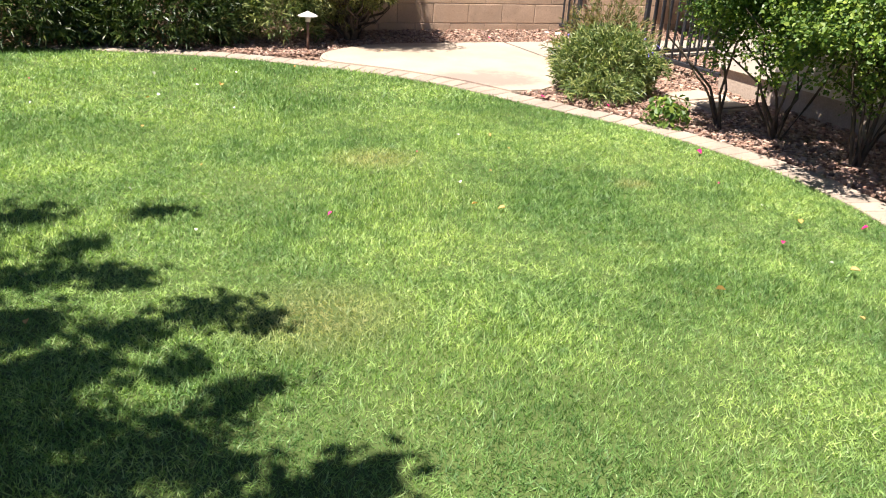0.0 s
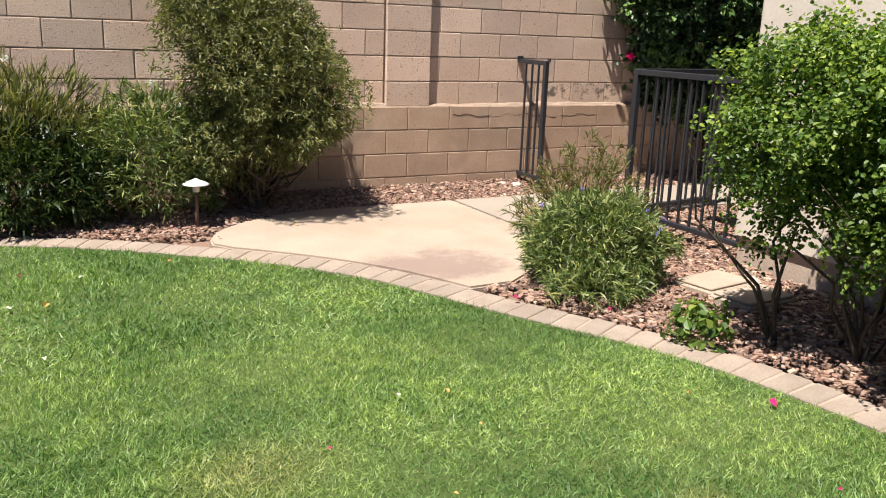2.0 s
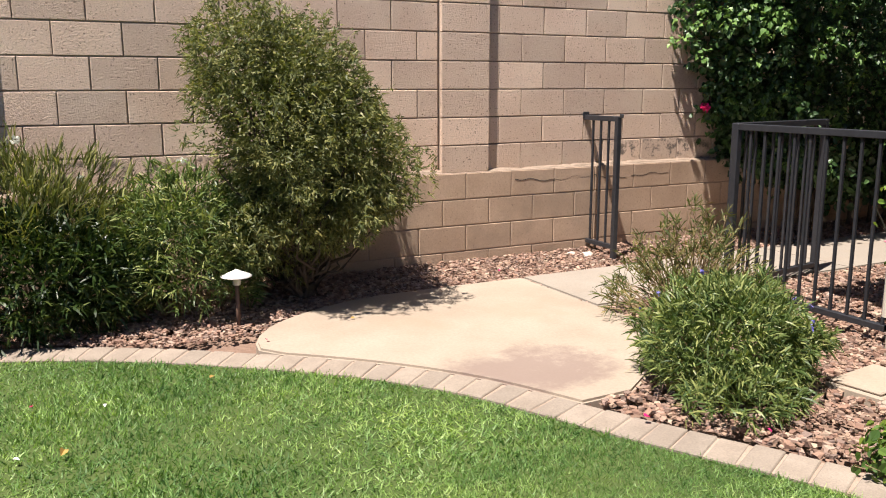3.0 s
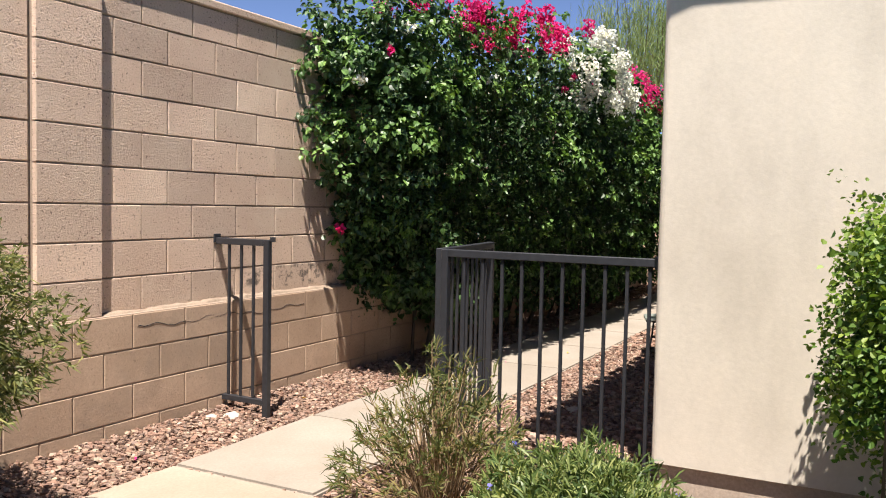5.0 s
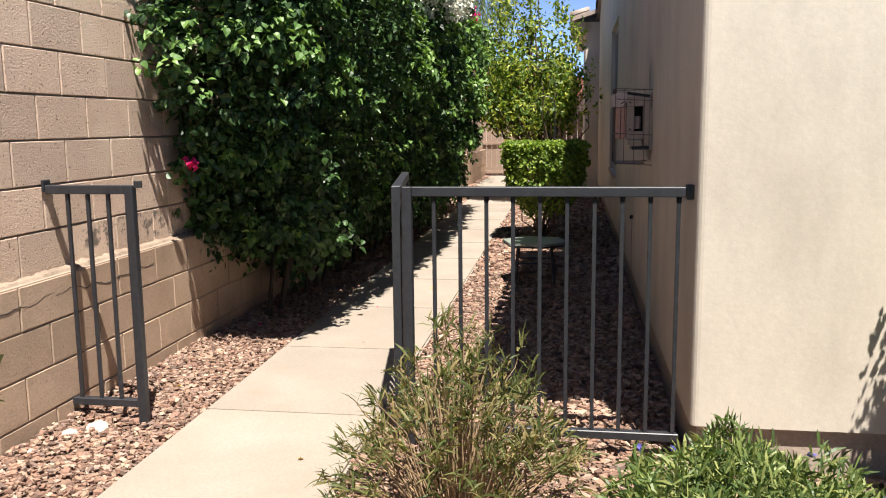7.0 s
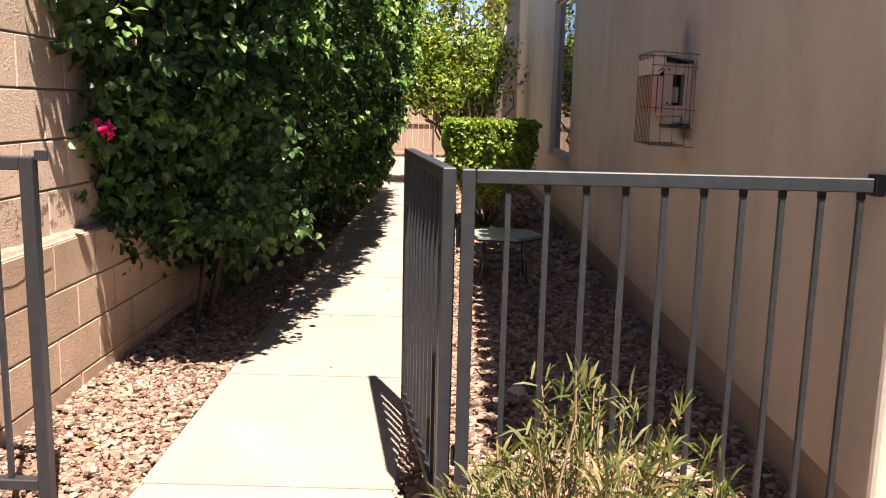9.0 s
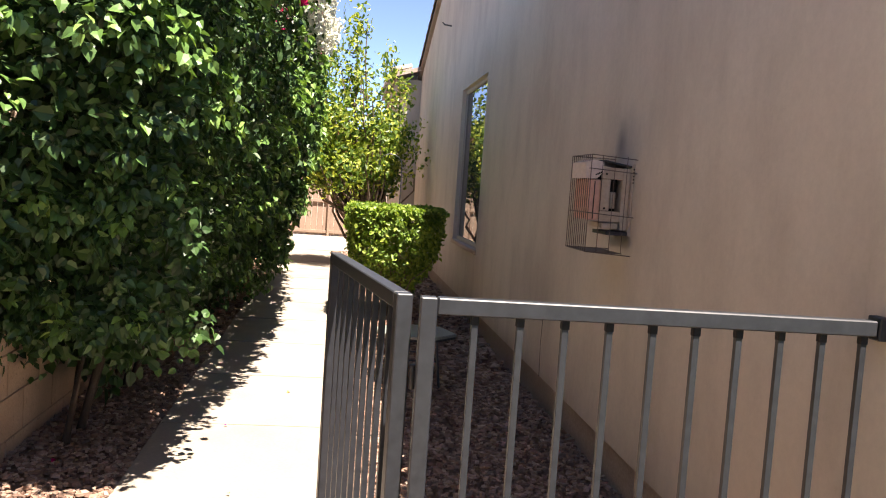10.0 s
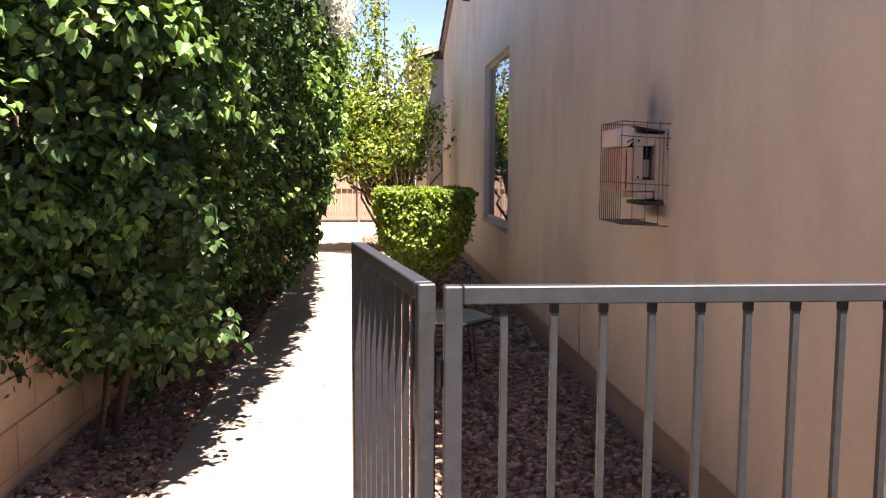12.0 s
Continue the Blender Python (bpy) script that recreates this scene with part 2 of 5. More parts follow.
def ledge_stains():
    """Dark damp marks on the course above the ledge."""
    nt = M_BLOCK.node_tree
    b = nt.nodes["Principled BSDF"]
    old = b.inputs["Base Color"].links[0].from_socket
    geo = nt.nodes.new("ShaderNodeNewGeometry")
    t = place_noise(nt, 13.0, 5, 0.75)
    spots = ramp(nt, t.outputs[0], [(0.49, (0, 0, 0)), (0.58, (0.85, 0.85, 0.85))])
    for centre, size in (((5.85, 8.34, 0.86), (1.5, 0.0, 11.0)), ((1.55, 8.34, 0.83), (0.8, 0.0, 9.0))):
        mv = nt.nodes.new("ShaderNodeVectorMath")
        mv.operation = "SUBTRACT"
        mv.inputs[1].default_value = centre
        nt.links.new(geo.outputs["Position"], mv.inputs[0])
        mm = nt.nodes.new("ShaderNodeVectorMath")
        mm.operation = "MULTIPLY"
        mm.inputs[1].default_value = size
        nt.links.new(mv.outputs[0], mm.inputs[0])
        ln = nt.nodes.new("ShaderNodeVectorMath")
        ln.operation = "LENGTH"
        nt.links.new(mm.outputs[0], ln.inputs[0])
        zone = ramp(nt, ln.outputs["Value"], [(0.75, (1, 1, 1)), (1.0, (0, 0, 0))])
        old = mixed(nt, mixed(nt, 1.0, zone, spots, "MULTIPLY"), old, (0.085, 0.072, 0.064))
    nt.links.new(old, b.inputs["Base Color"])


ledge_stains()
M_BLOCK_LOW = rough_surface("stained_concrete_block", (0.355, 0.250, 0.173), (0.474, 0.349, 0.252), 85, 1.6, 0.95, 0.5, 0.006, 0.10, (0.270, 0.211, 0.157), 1.3, grain_mix=0.55, pit_shade=0.4)
M_MORTAR = rough_surface("mortar", (0.30, 0.220, 0.165), (0.40, 0.305, 0.235), 120, 3, 0.95, 0.5, 0.004)
M_STUCCO = rough_surface("stucco", (0.528, 0.467, 0.382), (0.585, 0.525, 0.436), 38, 0.8, 0.92, 0.22, 0.004, 0.0, (0.484, 0.417, 0.339), 0.55, grain_mix=0.22)


def streak_stucco():
    """Rain streaks down the wall and a sooty smudge above the caged unit."""
    nt = M_STUCCO.node_tree
    b = nt.nodes["Principled BSDF"]
    old = b.inputs["Base Color"].links[0].from_socket
    geo = nt.nodes.new("ShaderNodeNewGeometry")
    sc = nt.nodes.new("ShaderNodeVectorMath")
    sc.operation = "MULTIPLY"
    sc.inputs[1].default_value = (1.8, 1.8, 0.75)
    nt.links.new(geo.outputs["Position"], sc.inputs[0])
    t = add(nt, "ShaderNodeTexNoise", Scale=1.6, Detail=6.0, Roughness=0.6)
    nt.links.new(sc.outputs[0], t.inputs["Vector"])
    col = mixed(nt, 1.0, old, ramp(nt, t.outputs[0], [(0.34, (0.87, 0.865, 0.86)), (0.54, (1.0, 1.0, 1.0)), (0.70, (1.05, 1.04, 1.03))]), "MULTIPLY")
    mv = nt.nodes.new("ShaderNodeVectorMath")
    mv.operation = "SUBTRACT"
    mv.inputs[1].default_value = (7.15, 5.468, 1.69)
    nt.links.new(geo.outputs["Position"], mv.inputs[0])
    mm = nt.nodes.new("ShaderNodeVectorMath")
    mm.operation = "MULTIPLY"
    mm.inputs[1].default_value = (9.5, 9.5, 6.5)
    nt.links.new(mv.outputs[0], mm.inputs[0])
    ln = nt.nodes.new("ShaderNodeVectorMath")
    ln.operation = "LENGTH"
    nt.links.new(mm.outputs[0], ln.inputs[0])
    soot = ramp(nt, ln.outputs["Value"], [(0.1, (0.55, 0.55, 0.55)), (0.95, (0, 0, 0))])
    nt.links.new(mixed(nt, soot, col, (0.09, 0.08, 0.10)), b.inputs["Base Color"])


streak_stucco()
M_TRIM = rough_surface("trim_stucco", (0.44, 0.345, 0.265), (0.52, 0.42, 0.325), 130, 1.2, 0.92, 0.4, 0.003)
M_STEM = rough_surface("footing_concrete", (0.33, 0.26, 0.20), (0.43, 0.35, 0.28), 70, 2.0, 0.95, 0.5, 0.004)
M_SLAB = rough_surface("concrete_slab", (0.285, 0.228, 0.170), (0.358, 0.296, 0.230), 60, 1.6, 0.9, 0.3, 0.002, 0.0, (0.290, 0.210, 0.146), 0.9, grain_mix=0.5)
M_WALK = rough_surface("walkway_concrete", (0.245, 0.211, 0.170), (0.308, 0.270, 0.225), 60, 1.3, 0.9, 0.3, 0.002, 0.05, (0.25, 0.203, 0.157), 1.1, grain_mix=0.5)
M_PAVER = rough_surface("edging_paver", (0.232, 0.190, 0.150), (0.300, 0.250, 0.200), 110, 6, 0.93, 0.6, 0.003, 0.10)
M_SOIL = rough_surface("soil", (0.17, 0.105, 0.074), (0.27, 0.18, 0.132), 50, 2.5, 0.97, 0.8, 0.01)
# Coloured darker than the blades to give the shadow in their gaps.
M_TURF = rough_surface("turf_base", (0.045, 0.075, 0.018), (0.085, 0.115, 0.032), 70, 1.5, 0.97, 0.8, 0.01)
M_GRAVEL = island_material("crushed_granite", [(0.0, (0.104, 0.061, 0.043)), (0.2, (0.231, 0.131, 0.092)), (0.4, (0.295, 0.177, 0.121)), (0.55, (0.182, 0.126, 0.102)), (0.72, (0.329, 0.219, 0.150)), (0.88, (0.355, 0.238, 0.187)), (1.0, (0.422, 0.321, 0.228))])
M_IRON = plain("painted_iron", (0.022, 0.023, 0.027), 0.45, 0.0, 30, 0.25, 0.15)
M_WHITE = plain("white_enamel", (0.78, 0.76, 0.72), 0.4)
M_STAKE = plain("rusty_stake", (0.13, 0.075, 0.05), 0.7)
M_FENCE = rough_surface("painted_fence", (0.27, 0.195, 0.150), (0.335, 0.248, 0.194), 60, 1.5, 0.85, 0.3, 0.002, 0.05)
M_TILE = rough_surface("clay_roof_tile", (0.27, 0.215, 0.18), (0.42, 0.345, 0.295), 60, 3, 0.9, 0.4, 0.004, 0.1)
M_BARK = rough_surface("bark", (0.10, 0.07, 0.05), (0.20, 0.15, 0.11), 60, 6, 0.95, 0.8, 0.005)
# Bark darkened in its colour for the shade under the foliage.
M_SHADED_BARK = rough_surface("shaded_bark", (0.055, 0.040, 0.030), (0.11, 0.085, 0.065), 60, 6, 0.95, 0.8, 0.005)
M_TWIG = rough_surface("dry_stem", (0.22, 0.15, 0.085), (0.34, 0.24, 0.14), 60, 6, 0.95, 0.4, 0.003)
M_BOUG = leaf_material("vine_leaf", [(0.0, (0.018, 0.042, 0.014)), (0.5, (0.038, 0.080, 0.025)), (1.0, (0.066, 0.135, 0.038))], 0.14, 0.42)
# Young leaves, their colour also raised to show sunlit shoots.
M_LIT_YOUNG = leaf_material("lit_young_vine_leaf", [(0.0, (0.082, 0.160, 0.046)), (0.5, (0.120, 0.222, 0.060)), (1.0, (0.205, 0.325, 0.088))], 0.22, 0.42)
M_LIME = leaf_material("lobed_leaf", [(0.0, (0.034, 0.074, 0.014)), (0.5, (0.082, 0.150, 0.028)), (1.0, (0.205, 0.270, 0.050))], 0.3, 0.45)
M_LANCE = leaf_material("lance_leaf", [(0.0, (0.044, 0.080, 0.024)), (0.6, (0.122, 0.168, 0.050)), (1.0, (0.31, 0.33, 0.12))], 0.22, 0.45)
M_OLEA = leaf_material("grey_leaf", [(0.0, (0.064, 0.081, 0.028)), (0.6, (0.134, 0.146, 0.049)), (1.0, (0.266, 0.250, 0.089))], 0.25, 0.55)
M_DARKLANCE = leaf_material("dark_lance_leaf", [(0.0, (0.014, 0.030, 0.009)), (0.6, (0.032, 0.059, 0.014)), (1.0, (0.083, 0.104, 0.026))], 0.2, 0.4)
M_REED = leaf_material("reedy_leaf", [(0.0, (0.064, 0.092, 0.028)), (0.6, (0.139, 0.147, 0.050)), (1.0, (0.266, 0.202, 0.092))], 0.3, 0.6)
M_BOXLEAF = leaf_material("hedge_leaf", [(0.0, (0.078, 0.145, 0.026)), (0.5, (0.168, 0.256, 0.044)), (1.0, (0.330, 0.400, 0.082))], 0.35, 0.45)
M_CITRUS = leaf_material("citrus_leaf", [(0.0, (0.040, 0.085, 0.020)), (0.4, (0.13, 0.20, 0.04)), (0.75, (0.28, 0.33, 0.066)), (1.0, (0.46, 0.47, 0.10))], 0.38, 0.4)
M_WISPY = leaf_material("wispy_leaf", [(0.0, (0.101, 0.152, 0.052)), (1.0, (0.214, 0.269, 0.105))], 0.3, 0.6)
M_PINK = leaf_material("magenta_bract", [(0.0, (0.55, 0.014, 0.13)), (1.0, (0.76, 0.035, 0.27))], 0.35, 0.6, (1.3, 1.2, 1.1))
M_PETAL = leaf_material("white_bract", [(0.0, (0.80, 0.80, 0.74)), (1.0, (0.86, 0.86, 0.82))], 0.3, 0.6, (1.0, 1.0, 0.95))
M_BLUE = leaf_material("blue_petal", [(0.0, (0.10, 0.10, 0.42)), (1.0, (0.2, 0.18, 0.55))], 0.2, 0.6)


def grass_material():
    m, nt, b = nodes_of("grass_blade")
    geo = nt.nodes.new("ShaderNodeNewGeometry")
    col = ramp(nt, geo.outputs["Random Per Island"], [(0.0, (0.125, 0.225, 0.058)), (0.45, (0.225, 0.345, 0.105)), (0.9, (0.325, 0.450, 0.175)), (1.0, (0.40, 0.48, 0.23))])
    big = place_noise(nt, 1.1, 4, 0.6)
    dry = place_noise(nt, 2.6, 5, 0.65)
    col = mixed(nt, 0.9, col, ramp(nt, big.outputs[0], [(0.40, (0.56, 0.68, 0.62)), (0.50, (0.96, 0.98, 0.95)), (0.62, (1.36, 1.24, 1.18))]), "MULTIPLY")
    mid = place_noise(nt, 11.0, 3, 0.6)
    col = mixed(nt, 0.85, col, ramp(nt, mid.outputs[0], [(0.36, (0.58, 0.68, 0.64)), (0.6, (1.15, 1.10, 1.05))]), "MULTIPLY")
    tip = place_noise(nt, 48.0, 2, 0.6)
    col = mixed(nt, 0.9, col, ramp(nt, tip.outputs[0], [(0.38, (0.55, 0.63, 0.58)), (0.62, (1.25, 1.2, 1.18))]), "MULTIPLY")
    col = mixed(nt, ramp(nt, dry.outputs[0], [(0.62, (0, 0, 0)), (0.80, (0.55, 0.55, 0.55))]), col, (0.30, 0.27, 0.085))
    geo_at = nt.nodes.new("ShaderNodeNewGeometry")
    for centre, size in (((2.62, 3.39, 0.03), (7.0, 9.0, 0.0)), ((0.68, 2.42, 0.03), (2.6, 3.0, 0.0)), ((1.45, 4.1, 0.03), (3.0, 4.0, 0.0))):
        mv = nt.nodes.new("ShaderNodeVectorMath")
        mv.operation = "SUBTRACT"
        mv.inputs[1].default_value = centre
        nt.links.new(geo_at.outputs["Position"], mv.inputs[0])
        mm = nt.nodes.new("ShaderNodeVectorMath")
        mm.operation = "MULTIPLY"
        mm.inputs[1].default_value = size
        nt.links.new(mv.outputs[0], mm.inputs[0])
        ln = nt.nodes.new("ShaderNodeVectorMath")
        ln.operation = "LENGTH"
        nt.links.new(mm.outputs[0], ln.inputs[0])
        bare = mixed(nt, 1.0, ramp(nt, ln.outputs["Value"], [(0.2, (0.8, 0.8, 0.8)), (1.0, (0, 0, 0))]), ramp(nt, tip.outputs[0], [(0.36, (0.2, 0.2, 0.2)), (0.56, (1, 1, 1))]), "MULTIPLY")
        col = mixed(nt, bare, col, (0.40, 0.36, 0.16))
    nt.links.new(col, b.inputs["Base Color"])
    b.inputs["Roughness"].default_value = 0.5
    b.inputs["Specular IOR Level"].default_value = 0.35
    tr = nt.nodes.new("ShaderNodeBsdfTranslucent")
    nt.links.new(mixed(nt, 1.0, col, (1.4, 1.5, 0.7), "MULTIPLY"), tr.inputs["Color"])
    mx = nt.nodes.new("ShaderNodeMixShader")
    mx.inputs[0].default_value = 0.35
    nt.links.new(b.outputs[0], mx.inputs[1])
    nt.links.new(tr.outputs[0], mx.inputs[2])
    nt.links.new(mx.outputs[0], nt.nodes["Material Output"].inputs["Surface"])
    return m


M_GRASS = grass_material()


def glass_material():
    m, nt, b = nodes_of("window_glass")
    b.inputs["Base Color"].default_value = (0.05, 0.055, 0.06, 1)
    b.inputs["Roughness"].default_value = 0.02
    b.inputs["Metallic"].default_value = 0.0
    b.inputs["IOR"].default_value = 2.6
    b.inputs["Specular IOR Level"].default_value = 0.9
    return m


M_GLASS = glass_material()

# ---------------------------------------------------------------- plan
# lawn edge of the brick edging, from the far bed round to behind the start
EDGE = [(-9.0, 8.0), (-4.0, 7.95), (-1.6, 7.86), (-0.55, 7.71), (0.43, 7.44), (1.25, 7.08), (2.06, 6.48), (2.56, 5.94), (2.86, 5.36), (3.02, 5.03), (3.22, 4.67), (3.42, 4.23), (3.53, 3.75), (3.57, 3.3), (3.535, 2.85), (3.43, 2.45), (3.26, 2.0), (2.9, 1.1), (2.65, 0.0), (2.5, -2.0), (2.5, -9.0)]


def smooth_line(points, step):
    """A curve through the points, cut at even steps."""
    p = np.array(points, dtype=float)
    out = []
    for i in range(len(p) - 1):
        a, b, c, d = p[max(i - 1, 0)], p[i], p[i + 1], p[min(i + 2, len(p) - 1)]
        for t in np.linspace(0, 1, 24, endpoint=False):
            out.append(0.5 * (2 * b + (c - a) * t + (2 * a - 5 * b + 4 * c - d) * t * t + (3 * b - a - 3 * c + d) * t ** 3))
    out = np.array(out + [p[-1]])
    run = np.concatenate(([0], np.cumsum(np.linalg.norm(np.diff(out, axis=0), axis=1))))
    s = np.arange(0, run[-1], step)
    return np.stack([np.interp(s, run, out[:, k]) for k in (0, 1)], 1)


def inside(px, py, poly):
    hit = np.zeros(len(px), dtype=bool)
    n = len(poly)
    for i in range(n):
        x0, y0 = poly[i]
        x1, y1 = poly[(i + 1) % n]
        if y0 != y1:
            hit ^= ((y0 > py) != (y1 > py)) & (px < (x1 - x0) * (py - y0) / (y1 - y0) + x0)
    return hit


EDGE_LINE = smooth_line(EDGE, 0.1)
LAWN = [tuple(p) for p in EDGE_LINE] + [(-9.0, -9.0)]
# patio and walkway
def beside_edge(off):
    """A line at that distance outside the lawn's edge."""
    way = np.gradient(EDGE_LINE, axis=0)
    way /= np.linalg.norm(way, axis=1, keepdims=True)
    return EDGE_LINE + off * np.stack([-way[:, 1], way[:, 0]], 1)


PATIO_SIDE = [tuple(p) for p in beside_edge(0.209) if 5.44 < p[1] < 6.80 and p[0] > 1.0]
SLAB = [(1.95, 6.90), (1.965, 7.02), (2.02, 7.16), (2.11, 7.285), (2.23, 7.39), (2.37, 7.48), (2.53, 7.56), (2.73, 7.635), (2.95, 7.68), (3.46, 7.69), (4.06, 7.69), (4.06, 6.80), (4.10, 6.45), (3.95, 6.10), (3.62, 5.75), (3.30, 5.53)] + PATIO_SIDE[::-1]
WALK_X0, WALK_X1 = 4.075, 19.6


def walk_low(x):
    return 6.82 + (x - 4.0) * 0.0105


def walk_high(x):
    return 7.70 + (x - 4.0) * 0.014


WALL_Y, WALL_LOW_Y, LEDGE = 8.34, 8.275, 0.742
HOUSE_X, HOUSE_Y = 4.86, 5.462


def bed_height(x, y):
    """The gravel rises a little towards the garden wall."""
    return 0.012 + 0.045 * np.clip((y - 7.75) / 0.5, 0, 1)


# ---------------------------------------------------------------- ground
bm = bmesh.new()
bmesh.ops.create_grid(bm, x_segments=2, y_segments=2, size=400)
for v in bm.verts:
    v.co.z = -0.03
tagged(part("ground", bm, M_SOIL), "bare brown desert soil under the whole yard", "ground", kind="structure")

bm = bmesh.new()
bm.faces.new([bm.verts.new((x, y, 0.012)) for x, y in LAWN])
bmesh.ops.triangulate(bm, faces=bm.faces[:])
lawn = tagged(part("lawn", bm, M_TURF), "mown green lawn with some yellowed patches", "lawn", kind="structure")


def grass():
    out_v, out_q, base = [], [], 0
    for x0, x1, y0, y1, count, length, width in ((-1.9, 3.6, 1.0, 3.2, 240000, 0.030, 0.0029), (-1.9, 3.6, 3.2, 5.2, 160000, 0.031, 0.0033), (-2.6, 3.2, 5.2, 7.9, 95000, 0.036, 0.0050), (-9.0, -2.6, -3.0, 8.0, 14000, 0.05, 0.025), (-2.6, 2.6, -3.0, 1.0, 14000, 0.05, 0.025), (-2.6, -1.9, 1.0, 5.2, 8000, 0.05, 0.012)):
        px, py = rng.uniform(x0, x1, count), rng.uniform(y0, y1, count)
        keep = inside(px, py, LAWN)
        px, py = px[keep], py[keep]
        pts = np.stack([px, py, np.full(len(px), 0.011)], 1)
        lean = 0.55 + 0.3 * wave(pts, 2.2, 1.0)[:, None]
        ways = np.stack([rng.normal(0, 1, len(px)), rng.normal(0, 1, len(px)), np.zeros(len(px))], 1) * lean * 1.15 + np.array([0, 0, 1.0])
        v, q = blade_arrays(pts, ways, length, width * 1.25, True)
        k = 4
        v = v.reshape(-1, k, 3)
        tall = 1 + 0.3 * wave(pts, 3.1, 2.0)
        v = pts[:, None, :] + (v - pts[:, None, :]) * tall[:, None, None]
        out_v.append(v.reshape(-1, 3))
        out_q.append(q + base)
        base += len(v) * k
    return np_mesh("grass", np.concatenate(out_v), np.concatenate(out_q))


tagged(part("grass", grass(), M_GRASS), "short green turf grass of the lawn", "grass", kind="stuff")


def slab_mesh(outline, top=0.035, bottom=-0.06, lip=0.012):
    bm = bm_prism(outline, "z", bottom, top)
    bmesh.ops.recalc_face_normals(bm, faces=bm.faces[:])
    edges = [e for e in bm.edges if all(abs(v.co.z - top) < 1e-5 for v in e.verts)]
    bmesh.ops.bevel(bm, geom=edges, offset=lip, segments=2, affect="EDGES")
    return bm


def slab_material():
    m = M_SLAB.copy()
    m.name = "patio_concrete"
    nt = m.node_tree
    b = nt.nodes["Principled BSDF"]
    old = b.inputs["Base Color"].links[0].from_socket
    geo = nt.nodes.new("ShaderNodeNewGeometry")
    mp = nt.nodes.new("ShaderNodeMapping")
    mp.inputs["Location"].default_value = (-3.08, -6.0, 0)
    nt.links.new(geo.outputs["Position"], mp.inputs["Vector"])
    sc = nt.nodes.new("ShaderNodeVectorMath")
    sc.operation = "MULTIPLY"
    sc.inputs[1].default_value = (1.7, 2.5, 0)
    nt.links.new(mp.outputs[0], sc.inputs[0])
    ln = nt.nodes.new("ShaderNodeVectorMath")
    ln.operation = "LENGTH"
    nt.links.new(sc.outputs[0], ln.inputs[0])
    wob = place_noise(nt, 3.2, 8, 0.75)
    ad = nt.nodes.new("ShaderNodeMath")
    ad.operation = "MULTIPLY_ADD"
    nt.links.new(wob.outputs[0], ad.inputs[0])
    ad.inputs[1].default_value = 1.9
    nt.links.new(ln.outputs["Value"], ad.inputs[2])
    mask = ramp(nt, ad.outputs[0], [(0.70, (0.42, 0.42, 0.42)), (1.0, (0.80, 0.80, 0.80))])
    fall = ramp(nt, spread_of(nt, ad.outputs[0], 1.15, 2.0), [(0.28, (1, 1, 1)), (0.74, (0, 0, 0))])
    nt.links.new(mixed(nt, mixed(nt, 1.0, mask, fall, "MULTIPLY"), old, (0.20, 0.145, 0.12)), b.inputs["Base Color"])
    return m


tagged(part("patio_slab", slab_mesh(SLAB), slab_material()), "pale concrete patio slab with a rusty water stain", "patio", kind="structure")
walkway = tagged(thing("walkway", "pale concrete walkway along the side of the house", "walkway"), kind="structure")
x = WALK_X0
while x < WALK_X1:
    x1 = min(x + 1.19, WALK_X1)
    part("paving_panel", slab_mesh([(x, walk_low(x)), (x1 - 0.004, walk_low(x1)), (x1 - 0.004, walk_high(x1)), (x, walk_high(x))]), M_WALK, walkway)
    x = x1
part("joint_bed", bm_prism([(WALK_X0 + 0.02, walk_low(WALK_X0) + 0.02), (19.6, walk_low(19.6) + 0.02), (19.6, walk_high(19.6) - 0.02), (WALK_X0 + 0.02, walk_high(WALK_X0) - 0.02)], "z", -0.05, 0.031), M_WALK, walkway)
tagged(part("end_slab", slab_mesh([(19.62, 5.6), (24.6, 5.6), (24.6, 9.6), (19.62, 9.6)]), M_WALK), "pale concrete pad in front of the side gate", "pavement", kind="structure")


